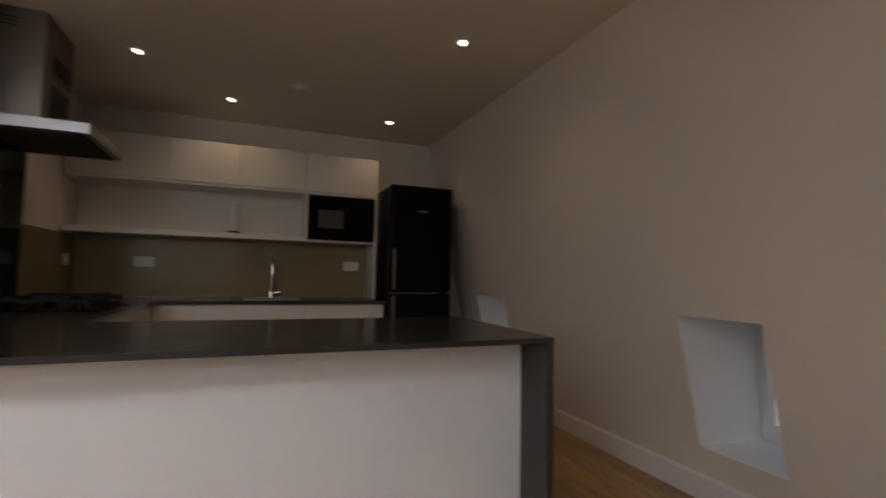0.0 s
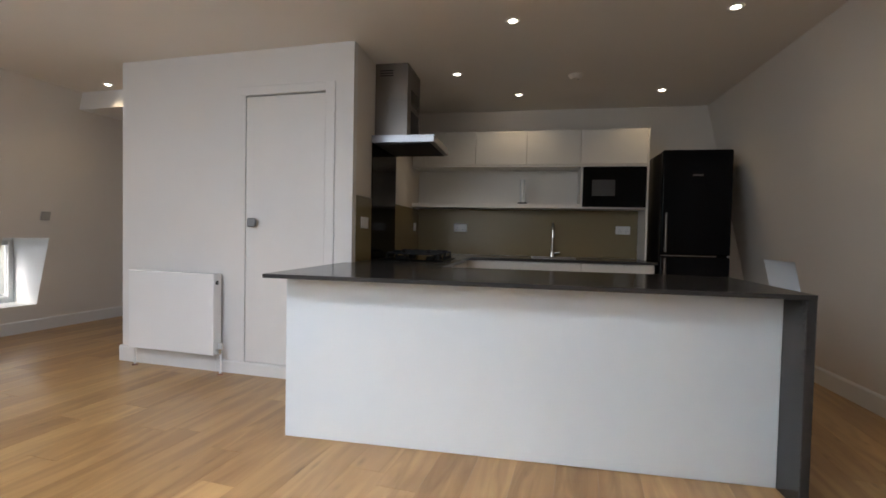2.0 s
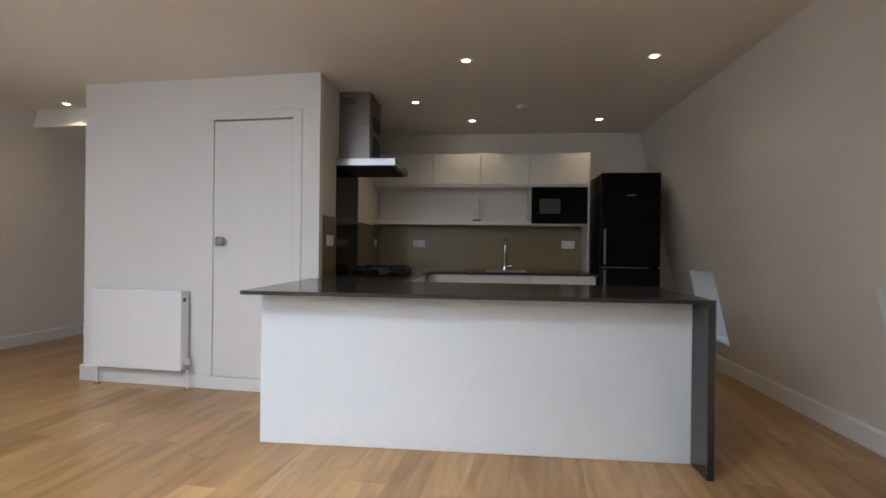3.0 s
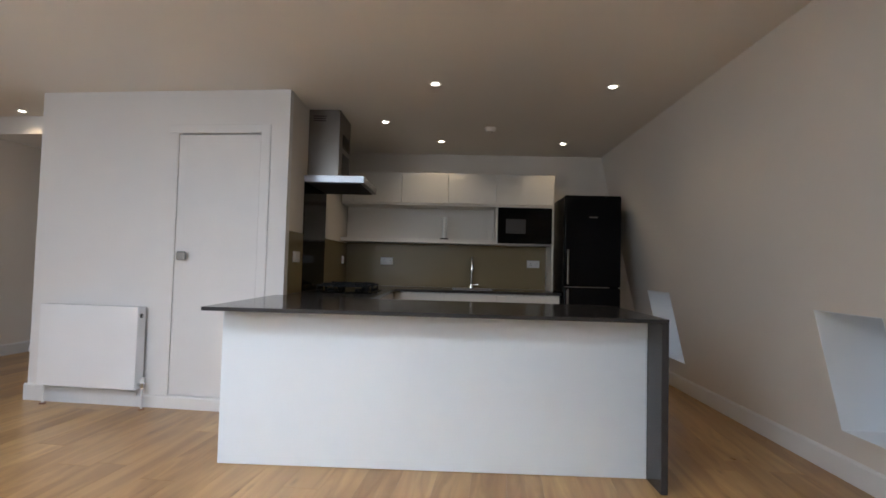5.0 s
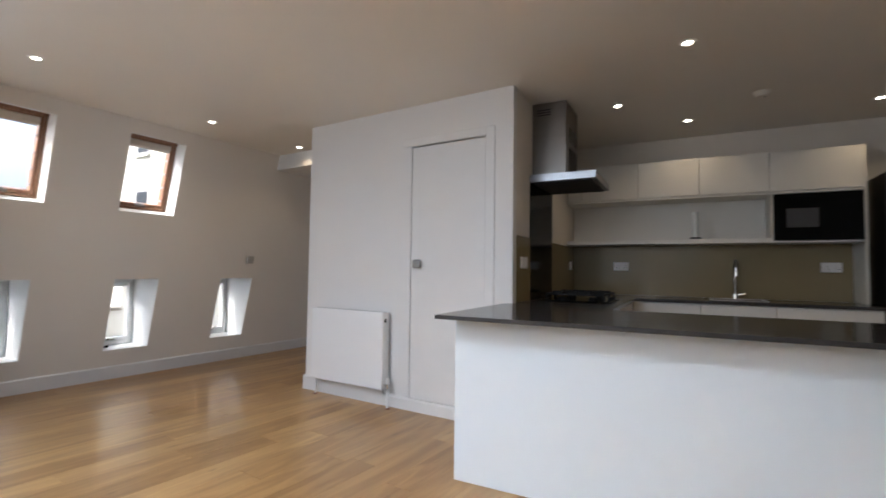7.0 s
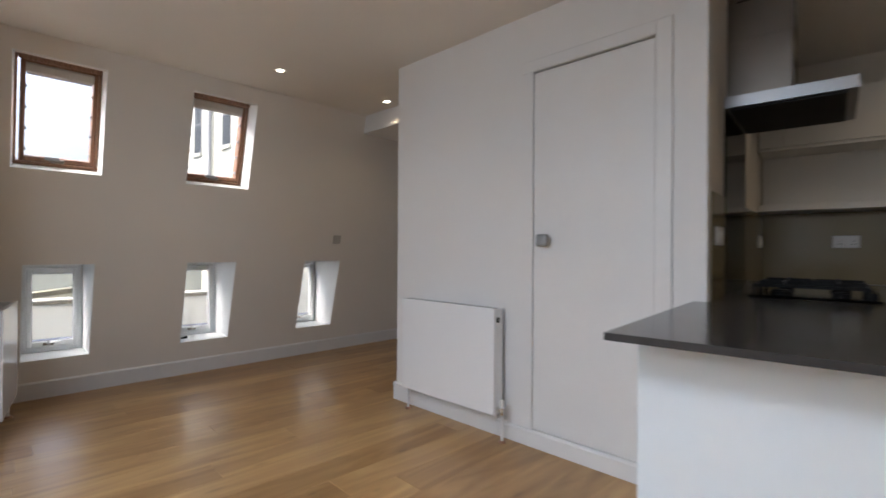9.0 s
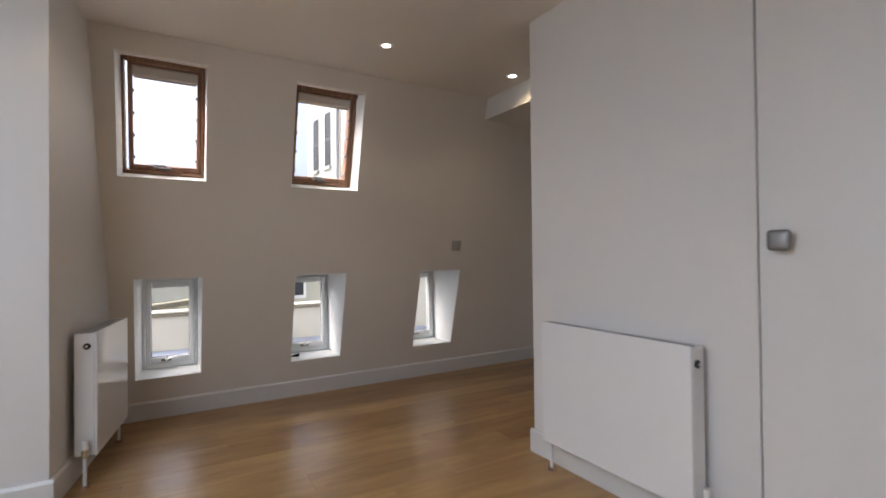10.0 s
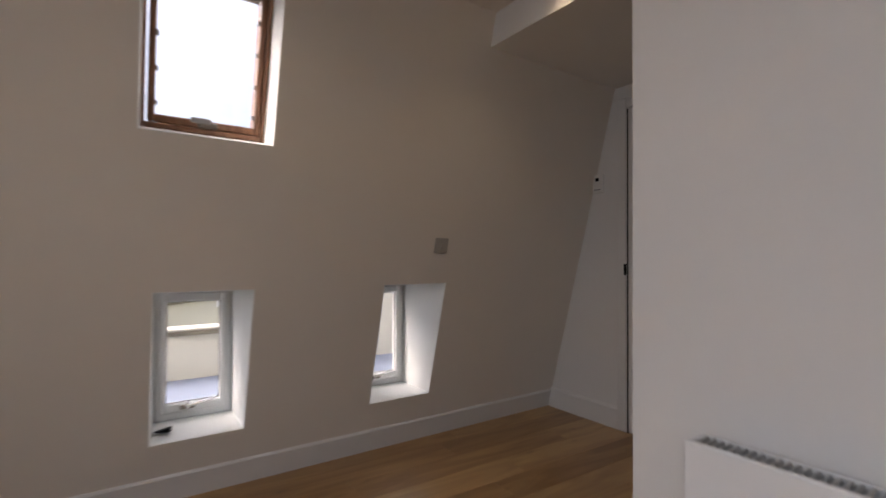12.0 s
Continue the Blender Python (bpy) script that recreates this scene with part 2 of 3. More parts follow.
    for v in bm.verts:
        v.co.x = (xlo, xhi)[v.co.x > 0.5][v.co.z > (z0 + z1) / 2]
    return bm


def in_left(x, y):
    p = LEFT @ Vector((x, y, 0))
    return p.x, p.y


def sloping_wall(us, rows, openings, slope):
    """A leaning wall. us: lines across it; rows: (z, outer x, outer z) up it; openings: (u index from, to, row index)."""
    bm = bmesh.new()
    inner = [[bm.verts.new((slope * z, u, z)) for u in us] for z, _, _ in rows]
    outer = [[bm.verts.new((xo, u, zo)) for u in us] for _, xo, zo in rows]
    hole = {(i, r) for a, b, r in openings for i in range(a, b)}
    for r in range(len(rows) - 1):
        for i in range(len(us) - 1):
            if (i, r) in hole:
                continue
            bm.faces.new((inner[r][i], inner[r][i + 1], inner[r + 1][i + 1], inner[r + 1][i]))
            bm.faces.new((outer[r][i], outer[r + 1][i], outer[r + 1][i + 1], outer[r][i + 1]))
    n, t = len(us) - 1, len(rows) - 1
    for i in range(n):
        bm.faces.new((inner[0][i], outer[0][i], outer[0][i + 1], inner[0][i + 1]))
        bm.faces.new((inner[t][i], inner[t][i + 1], outer[t][i + 1], outer[t][i]))
    for r in range(t):
        bm.faces.new((inner[r][0], inner[r + 1][0], outer[r + 1][0], outer[r][0]))
        bm.faces.new((inner[r][n], outer[r][n], outer[r + 1][n], inner[r + 1][n]))
    return bm


def reveal(bm, corners_in, corners_out, thick=0.003):
    """The four plastered cheeks of an opening, as thin boards just inside it."""
    c = sum((Vector(p) for p in corners_in), Vector()) / 4
    for i in range(4):
        j = (i + 1) % 4
        a, b, d, e = (Vector(p) for p in (corners_in[i], corners_in[j], corners_out[j], corners_out[i]))
        n = (b - a).cross(d - a).normalized()
        if n.dot(c - a) < 0:
            n = -n
        lo = [bm.verts.new(p) for p in (a, b, d, e)]
        hi = [bm.verts.new(p + n * thick) for p in (a, b, d, e)]
        bm.faces.new(lo)
        bm.faces.new(hi[::-1])
        for k in range(4):
            q = (k + 1) % 4
            bm.faces.new((lo[k], hi[k], hi[q], lo[q]))
    return bm


SL, SR = 0.26, 0.23
LOW_L = (0.296, 1.0)
UP_L = (1.642, 2.358)
LOW_R = (0.278, 0.955)
low_windows_left = [(0.946, 1.352), (1.984, 2.392), (3.07, 3.485)]
up_windows_left = [(0.872, 1.366), (1.918, 2.428)]
low_windows_right = [(-4.15, -3.64), (-1.84, -1.405)]

us = sorted({0.5, 4.86} | {u for w in low_windows_left + up_windows_left for u in w})
rows = [(0, -0.34, 0), (LOW_L[0], -0.34, LOW_L[0]), (LOW_L[1], -0.34, LOW_L[1]), (UP_L[0], SL * UP_L[0] - 0.34, UP_L[0] + 0.088), (UP_L[1], SL * UP_L[1] - 0.34, UP_L[1] + 0.088), (2.62, 0.36, 2.70)]
holes = [(us.index(a), us.index(b), 1) for a, b in low_windows_left] + [(us.index(a), us.index(b), 3) for a, b in up_windows_left]
structure("wall_west", sloping_wall(us, rows, holes, SL), WALL, "warm off-white painted sloping mansard wall with window openings", "wall", LEFT)

us = sorted({-4.84, 1.74} | {u for w in low_windows_right for u in w})
rows = [(0, -0.44, 0), (LOW_R[0], -0.44, LOW_R[0]), (LOW_R[1], -0.44, LOW_R[1]), (1.5, -0.05, 1.55), (2.62, 0.2, 2.66)]
holes = [(us.index(a), us.index(b), 1) for a, b in low_windows_right]
structure("wall_east", sloping_wall(us, rows, holes, SR), WALL, "off-white painted sloping mansard wall beside the kitchen", "wall", RIGHT)

# back wall of the kitchen
structure("wall_north", lean_box((-1.395, -1.395), (2.5, 1.9), BACK_Y, BACK_Y + 0.2, 0, 2.6), WALL, "off-white painted kitchen back wall", "wall")

# cupboard block between kitchen and passage, its front skin left open for the door
DX0, DX1, DZ0, DZ1 = 3.047, 3.726, 0.10, 2.14
p = [in_left(1.846, DOOR_Y + 0.06), (SIDE_X, in_left(3.95, DOOR_Y + 0.06)[1]), (SIDE_X, BACK_Y + 0.2), in_left(1.846, END_Y)]
structure("wall_partition", prism(p, 0, 2.6), WALL, "off-white painted block between passage and kitchen", "wall")
nib = (LEFT.inverted() @ Vector((SIDE_X, 2.64, 0))).x
skin = boxes((1.846, DX0 - 0.001, DOOR_Y, DOOR_Y + 0.0595, 0, 2.6), (DX1 + 0.001, nib, DOOR_Y, DOOR_Y + 0.0595, 0, 2.6),
             (DX0 - 0.001, DX1 + 0.001, DOOR_Y, DOOR_Y + 0.0595, DZ1 + 0.006, 2.6), (DX0 - 0.001, DX1 + 0.001, DOOR_Y, DOOR_Y + 0.0595, 0, DZ0 - 0.005))
structure("wall_cupboard_front", skin, WHITE_WALL, "white painted wall round a flush cupboard door", "wall", LEFT)

# passage end, radiator wall with its pier, and the wall behind the start with its assumed glazed opening
structure("wall_passage_end", lean_box((-0.3, 0.5), (2.1, 2.1), END_Y, END_Y + 0.2, 0, 2.6), WHITE_WALL, "white painted end wall of the passage", "wall", LEFT)
PIER = LEFT @ pose(1.157, PIER_Y, 0, 0, 0, -8.8)  # the radiator wall: it runs back from the corner along -x
lean = math.tan(radians(8.8))
pm = prism([(-0.3, SY - 0.3), (1.157, SY - 0.3), (1.157, PIER_Y), (-0.3, PIER_Y + 1.457 * lean)], 0, 2.6)
for v in pm.verts:
    if v.co.z > 1 and v.co.x < 0:
        v.co.x, v.co.y = 0.5, min(v.co.y, PIER_Y + 0.657 * lean)
structure("wall_pier", pm, WHITE_WALL, "white painted wall with a projecting corner", "wall", LEFT)
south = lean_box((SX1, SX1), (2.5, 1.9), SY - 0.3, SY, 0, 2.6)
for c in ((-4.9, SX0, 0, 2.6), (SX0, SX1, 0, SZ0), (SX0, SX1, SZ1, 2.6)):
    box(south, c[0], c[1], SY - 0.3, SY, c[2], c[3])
structure("wall_south", south, WALL, "plain painted wall with an assumed wide window", "wall")

# ceiling in one sheet, and the lowered part over the passage
floor_outline = [in_left(-0.3, SY - 0.28), (2.5, SY - 0.28), (2.5, BACK_Y + 0.19), in_left(-0.3, END_Y + 0.19)]
RX0, RX1, RY0, RY1 = -2.8, -0.7, -1.24, -0.2  # rooflight over the start of the walk, unseen, added as a daylight source


def edge_x(y):
    """The ceiling's edge along the window wall."""
    return in_left(0.52, y)[0] + 0.04


cm = bmesh.new()
y0, y3 = SY - 0.28, BACK_Y + 0.19
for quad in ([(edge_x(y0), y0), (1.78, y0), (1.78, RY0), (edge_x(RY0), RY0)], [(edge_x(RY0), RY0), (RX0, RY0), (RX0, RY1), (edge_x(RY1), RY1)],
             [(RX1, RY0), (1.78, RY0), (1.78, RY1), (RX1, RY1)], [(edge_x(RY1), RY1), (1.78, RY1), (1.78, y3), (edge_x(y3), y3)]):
    lo = [cm.verts.new((x, y, H)) for x, y in quad]
    hi = [cm.verts.new((x, y, H + 0.11)) for x, y in quad]
    cm.faces.new(lo[::-1])
    cm.faces.new(hi)
    for k in range(4):
        cm.faces.new((lo[k], lo[(k + 1) % 4], hi[(k + 1) % 4], hi[k]))
structure("ceiling", cm, CEIL, "flat warm white painted ceiling", "ceiling")
structure("ceiling_bulkhead", boxes((0.45, 1.846, 3.538, END_Y, 2.313, H)), WHITE_WALL, "lowered white ceiling over the passage", "ceiling", LEFT)

# skirting boards, chamfered at the top


def skirting(name, a, b, height, m=None, out=1, thick=0.018, lean=0.0):
    """A board from a to b along a wall, standing out to the left of the line (out=1) or the right (-1), leaning with the wall."""
    a, b = Vector((*a, 0)), Vector((*b, 0))
    d = (b - a).normalized()
    nrm = Vector((-d.y, d.x, 0)) * out
    prof = [(o + lean * z, z) for o, z in ((0, 0), (thick, 0), (thick, height - 0.012), (thick - 0.008, height), (0, height))]
    bm = bmesh.new()
    ends = [[bm.verts.new(p + nrm * o + Vector((0, 0, z))) for o, z in prof] for p in (a, b)]
    for i in range(5):
        j = (i + 1) % 5
        bm.faces.new((ends[0][i], ends[0][j], ends[1][j], ends[1][i]))
    bm.faces.new(ends[0])
    bm.faces.new(ends[1][::-1])
    return structure(name, bm, TRIM, "white painted skirting board", "skirting", m)


skirting("baseboard_west", (0.0, PIER_Y), (0.0, END_Y), 0.135, LEFT, -1, 0.013, SL)
skirting("baseboard_passage", (0.02, END_Y), (0.63, END_Y), 0.145, LEFT, -1)
skirting("baseboard_pier_front", (-1.17, 0), (0, 0), 0.135, PIER, 1)
skirting("baseboard_pier_side", (1.157, PIER_Y + 0.018), (1.157, SY + 0.1), 0.135, LEFT, 1)
skirting("baseboard_cupboard", (1.828, DOOR_Y), (2.80, DOOR_Y), 0.13, LEFT, -1)
skirting("baseboard_cupboard_side", (1.846, DOOR_Y), (1.846, END_Y), 0.128, LEFT, 1)
skirting("baseboard_east", (0.03, -4.65), (0.03, 1.44), 0.13, RIGHT, -1, 0.02)
skirting("baseboard_door", (2.80, DOOR_Y), (3.9, DOOR_Y), 0.094, LEFT, -1, 0.016)

# ---- windows ----


def frame_bars(x0, x1, y0, y1, z0, z1, wy, wz=None, bevel=0.004):
    """Four bars round an opening in the y-z plane."""
    wz = wy if wz is None else wz
    return boxes((x0, x1, y0, y0 + wy, z0, z1), (x0, x1, y1 - wy, y1, z0, z1), (x0, x1, y0 + wy, y1 - wy, z0, z0 + wz), (x0, x1, y0 + wy, y1 - wy, z1 - wz, z1), bevel=bevel)


SPLAY = 0.03  # how far one cheek of a low window runs in


def low_window(name, base, slope, z0, z1, u0, u1, back, stay=True):
    """A small upright casement deep in a leaning wall, with plastered cheeks and a sill."""
    w, h = u1 - u0, z1 - z0
    win = tagged(thing(name, base @ pose(0, u0, z0), "small white casement window deep in a sloping wall", "window"), kind="structure")
    xi0, xi1, xo = slope * z0, slope * z1, back - 0.03
    part("reveal", reveal(bmesh.new(), [(xi0, 0, 0), (xi0, w, 0), (xi1, w, h), (xi1, 0, h)], [(xo, SPLAY, 0), (xo, w, 0), (xo, w, h), (xo, SPLAY, h)]), REVEAL, win, "white plastered reveal and sill")
    f = part("window_frame", frame_bars(back - 0.05, back + 0.01, SPLAY, w - 0.004, 0.004, h - 0.004, 0.026, 0.036), UPVC, win)
    sash = part("sash", frame_bars(back - 0.035, back + 0.022, SPLAY + 0.0265, w - 0.0305, 0.041, h - 0.041, 0.032, 0.046, 0.006), UPVC, win)
    pane = part("pane", boxes((back - 0.012, back - 0.006, SPLAY + 0.056, w - 0.06, 0.085, h - 0.085)), GLASS, win, "clear glass pane")
    pane.visible_shadow = False
    part("gasket", frame_bars(back - 0.004, back + 0.0, SPLAY + 0.058, w - 0.062, 0.0865, h - 0.0865, 0.006, 0.006, 0), GREYPL, sash)
    if stay:
        arm = pipe([(back + 0.03, w * 0.44, 0.072), (back + 0.045, w * 0.54, 0.078), (back + 0.04, w * 0.66, 0.088), (back + 0.03, w * 0.78, 0.092)], 0.006)
        hd = part("stay_arm", arm, CHROME, win, "chrome casement stay", True)
        part("stay_plate", boxes((back + 0.022, back + 0.036, w * 0.38, w * 0.55, 0.056, 0.078), bevel=0.004, segments=2), STEEL, hd)
        part("stay_pin", rod((back + 0.03, w * 0.47, 0.06), (back + 0.03, w * 0.47, 0.092), 0.008), CHROME, hd, smooth=True)
    return win


for i, (a, b) in enumerate(low_windows_left):
    low_window(f"window_{i + 1}", LEFT, SL, *LOW_L, a, b, -0.26)
for i, (a, b) in enumerate(low_windows_right):
    low_window(f"window_{i + 4}", RIGHT, SR, *LOW_R, a, b, -0.37)

LEAN_L = math.degrees(math.atan(SL))


def roof_window(name, u0, u1, splay):
    """A pine-framed pivot window lying in the slope, with its blind rolled up."""
    w, h = u1 - u0, (UP_L[1] - UP_L[0]) / math.cos(radians(LEAN_L))
    win = tagged(thing(name, LEFT @ pose(SL * UP_L[0], u0, UP_L[0], 0, LEAN_L, 0), "varnished pine roof window with a rolled-up blind", "window"), kind="structure")
    part("reveal", reveal(bmesh.new(), [(0, 0, 0), (0, w, 0), (0, w, h), (0, 0, h)], [(-0.335, splay, 0), (-0.335, w, 0), (-0.335, w, h), (-0.335, splay, h)]), REVEAL, win, "white plastered reveal")
    # the shaded head gets its darker tone by colour, borrowed from the wall
    part("reveal_head", boxes((-0.17, -0.0005, splay * 0.5, w - 0.0045, h - 0.0085, h - 0.0045)), WALL, win, "white head of the opening, given the wall's tone for its shade")
    part("window_frame", frame_bars(-0.29, -0.175, splay * 0.53, w - 0.004, 0.006, h - 0.004, 0.018, 0.024), PINE, win)
    sash = part("sash", frame_bars(-0.28, -0.19, splay + 0.0185, w - 0.0225, 0.031, h - 0.029, 0.026, 0.034, 0.005), PINE, win)
    pane = part("pane", boxes((-0.25, -0.244, splay + 0.042, w - 0.046, 0.063, h - 0.061)), GLASS, win, "clear glass pane")
    pane.visible_shadow = False
    flap = part("vent_flap", boxes((-0.1745, -0.15, splay + 0.004, w - 0.006, h - 0.04, h - 0.004), bevel=0.004), PINE, win)
    n = 16
    for k in range(n):
        y = splay + 0.02 + k * (w - splay - 0.05) / n
        part("vent_rib", boxes((-0.1495, -0.143, y, y + 0.013, h - 0.034, h - 0.01), bevel=0.002), PINE, flap)
    cas = part("blind_cassette", boxes((-0.235, -0.185, splay + 0.04, w - 0.044, h - 0.118, h - 0.05), bevel=0.012, segments=2), BLIND, win, "beige rolled-up blind cassette")
    part("blind_bar", boxes((-0.23, -0.208, splay + 0.05, w - 0.054, h - 0.130, h - 0.1185), bevel=0.003), BLIND, cas)
    latch = part("latch", boxes((-0.192, -0.16, w * 0.5 - 0.03, w * 0.5 + 0.05, 0.034, 0.06), bevel=0.008, segments=2), STEEL, win, "grey metal latch")
    part("latch_lever", boxes((-0.172, -0.145, w * 0.5 - 0.06, w * 0.5 + 0.02, 0.052, 0.076), bevel=0.005, segments=2), GREYPL, latch)
    for y in (splay + 0.044, w - 0.058):
        for z in (0.10, 0.24, 0.38, 0.52):
            part("blind_hook", boxes((-0.235, -0.205, y, y + 0.01, z, z + 0.022), bevel=0.002), GREYPL, win)
    return win


for i, (a, b) in enumerate(up_windows_left):
    roof_window(f"window_{i + 6}", a, b, (0.035, 0.02)[i])

# unseen window, made up to go with the daylight lamp behind the start
win = tagged(thing("window_8", pose(SX0, SY - 0.12, SZ0), "assumed wide white framed window behind the start, unseen, added for daylight", "window"), kind="structure")
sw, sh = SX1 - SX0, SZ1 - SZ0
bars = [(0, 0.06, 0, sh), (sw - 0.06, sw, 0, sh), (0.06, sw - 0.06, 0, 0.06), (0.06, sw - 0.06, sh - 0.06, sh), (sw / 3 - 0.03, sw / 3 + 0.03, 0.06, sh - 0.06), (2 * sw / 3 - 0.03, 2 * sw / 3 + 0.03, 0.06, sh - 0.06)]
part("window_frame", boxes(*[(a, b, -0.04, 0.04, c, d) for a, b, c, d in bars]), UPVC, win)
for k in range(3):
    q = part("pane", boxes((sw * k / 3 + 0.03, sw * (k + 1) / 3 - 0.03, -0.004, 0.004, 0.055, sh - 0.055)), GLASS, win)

# made-up rooflight, out of view, that accounts for the lamp overhead
rl = tagged(thing("window_9", pose(RX0, RY0, H), "assumed rooflight in the ceiling over the start, unseen, added for daylight", "window"), kind="structure")
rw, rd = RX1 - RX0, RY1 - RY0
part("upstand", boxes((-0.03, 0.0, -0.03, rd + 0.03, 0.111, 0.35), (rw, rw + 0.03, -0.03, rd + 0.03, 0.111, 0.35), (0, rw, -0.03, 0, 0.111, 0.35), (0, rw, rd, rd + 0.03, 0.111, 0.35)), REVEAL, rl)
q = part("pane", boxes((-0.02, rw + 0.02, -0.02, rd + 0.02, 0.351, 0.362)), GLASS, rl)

# ---- cupboard door and passage door ----
door = tagged(thing("door_1", LEFT @ pose(DX0, DOOR_Y, DZ0), "closed plain white flush cupboard door", "door"), kind="structure")
dw, dh = DX1 - DX0, DZ1 - DZ0
part("door_leaf", boxes((0.0025, dw - 0.0025, 0.006, 0.046, -0.002, dh - 0.004), bevel=0.002), TRIM, door)
# grey backing sheet whose tone stands in for shade in the door's seams
part("shadow_gap", boxes((-0.0008, dw + 0.0008, 0.0475, 0.0585, -0.004, dh + 0.005)), GAP, door)
part("architrave", boxes((dw + 0.007, dw + 0.083, -0.011, -0.0005, -0.006, dh + 0.072), bevel=0.004), TRIM, door)
part("architrave", boxes((-0.078, dw + 0.0065, -0.007, -0.0005, dh + 0.008, dh + 0.072), bevel=0.003), TRIM, door)
knob = part("door_knob", boxes((0.046, 0.12, -0.042, -0.022, 1.043, 1.113), bevel=0.014, segments=3), KNOB, door, "rounded square satin metal knob", True)
part("knob_stem", rod((0.083, -0.024, 1.078), (0.083, 0.006, 1.078), 0.014), KNOB, knob, smooth=True)

door2 = tagged(thing("door_2", LEFT @ pose(0.63, END_Y, 0), "closed white door in the passage end wall", "door"), kind="structure")
part("architrave", boxes((0.0, 0.07, -0.022, -0.001, 0, 2.225), bevel=0.005), TRIM, door2)
part("architrave", boxes((0.07, 0.98, -0.022, -0.001, 2.155, 2.225), bevel=0.005), TRIM, door2)
part("architrave", boxes((0.98, 1.05, -0.022, -0.001, 0, 2.225), bevel=0.005), TRIM, door2)
leaf = part("door_leaf", boxes((0.078, 0.972, -0.010, -0.001, 0.008, 2.148), bevel=0.002), TRIM, door2)
# dark strip drawn in for the shaded slot between architrave and leaf
part("dark_slot", boxes((0.0705, 0.0775, -0.0125, -0.001, 0, 2.15)), DARK, door2)
part("strike_plate", boxes((0.058, 0.076, -0.034, -0.0225, 1.04, 1.115), bevel=0.003), IRON, door2, "dark metal catch")

# ---- wall fittings ----


def plate(name, m, w, h, label, gang=1, mat=PLASTIC, kind="switch"):
    """A wall plate in its own x-z plane, facing -y, with rockers."""
    t = thing(name, m, label, "socket" if kind == "socket" else "light switch")
    part("plate", boxes((-w / 2, w / 2, -0.009, 0, -h / 2, h / 2), bevel=0.003, segments=2), mat, t)
    for g in range(gang):
        cx = (g - (gang - 1) / 2) * w / max(gang, 1)
        if kind == "socket":
            part("rocker", boxes((cx - 0.02, cx - 0.008, -0.0125, -0.0085, h * 0.12, h * 0.36), bevel=0.001), mat, t)
            for sx, sz in ((0.006, 0.006), (-0.006, -0.016), (0.018, -0.016)):
                part("socket_hole", boxes((cx + sx - 0.003, cx + sx + 0.003, -0.0098, -0.0088, sz - 0.004, sz + 0.004)), DARK, t)
        else:
            part("rocker", boxes((cx - 0.012, cx + 0.012, -0.0135, -0.0085, -0.02, 0.02), bevel=0.002), mat, t)
    return t


SPLASH = 0.008
plate("socket", pose(-0.905, BACK_Y - SPLASH, 1.195), 0.146, 0.086, "white double socket on the olive glass splashback", 2, kind="socket")
plate("socket", pose(0.826, BACK_Y - SPLASH, 1.2), 0.146, 0.086, "white double socket on the olive glass splashback", 2, kind="socket")
plate("light_switch", pose(SIDE_X + SPLASH, 2.86, 1.195, 0, 0, 90), 0.146, 0.086, "white double switch on the olive glass by the hob", 2)
plate("light_switch", pose(SIDE_X + SPLASH, 4.44, 1.195, 0, 0, 90), 0.086, 0.086, "white single switch on the olive glass in the corner", 1)
zc = 1.222
plate("light_switch", LEFT @ pose(SL * zc, 3.405, zc, 0, LEAN_L, 0) @ pose(0, 0, 0, 0, 0, 90), 0.09, 0.09, "pale grey single switch on the sloping wall", 1, SWITCH)
th = thing("thermostat", LEFT @ pose(0.475, END_Y, 1.61), "small white room thermostat with a dark display", "thermostat")
part("case", boxes((-0.042, 0.042, -0.024, 0, 0, 0.128), bevel=0.006, segments=2), PLASTIC, th)
part("display", boxes((-0.016, 0.012, -0.027, -0.0235, 0.082, 0.106), bevel=0.001), BLACKGLASS, th)
part("slider", boxes((-0.026, 0.026, -0.0275, -0.0235, 0.018, 0.026), bevel=0.001), GREYPL, th)

sm = thing("smoke_detector", pose(0.212, 3.56, H), "round white smoke detector on the ceiling", "smoke detector")
part("base", rod((0, 0, -0.014), (0, 0, 0), 0.056, 0.06, 32), CEIL, sm, smooth=True)
part("cover", rod((0, 0, -0.034), (0, 0, -0.0145), 0.042, 0.052, 32), CEIL, sm, smooth=True)
part("test_button", rod((0.02, 0, -0.038), (0.02, 0, -0.0345), 0.008, n=12), GREYPL, sm)

SPOTS = [(-0.273, 2.478), (1.02, 2.48), (-0.778, 3.41), (-0.273, 4.055), (1.02, 4.056), (-4.058, 0.856), (-4.213, 2.249), (-4.135, 3.28)]


def downlight():
    t = thing("downlight", pose(*SPOTS[0], H), "small round recessed ceiling spotlight, lit", "spotlight", "ceiling spotlights")
    bm = bmesh.new()
    prof = [(0.025, -0.002), (0.032, -0.006), (0.042, -0.006), (0.046, 0.0)]
    rings = [[bm.verts.new((r * math.cos(k * math.tau / 28), r * math.sin(k * math.tau / 28), z)) for k in range(28)] for r, z in prof]
    for a, b in zip(rings, rings[1:]):
        for k in range(28):
            bm.faces.new((a[k], a[(k + 1) % 28], b[(k + 1) % 28], b[k]))
    part("trim_ring", bm, PLASTIC, t, "white rim", True)
    part("lens", rod((0, 0, -0.004), (0, 0, -0.001), 0.026, n=28), LAMP, t, "glowing warm lamp")
    return t


first = downlight()
for x, y in SPOTS[1:]:
    copy_thing(first, pose(x, y, H))
for x, y in SPOTS:
    d = bpy.data.lights.new("spotlight_beam", "SPOT")
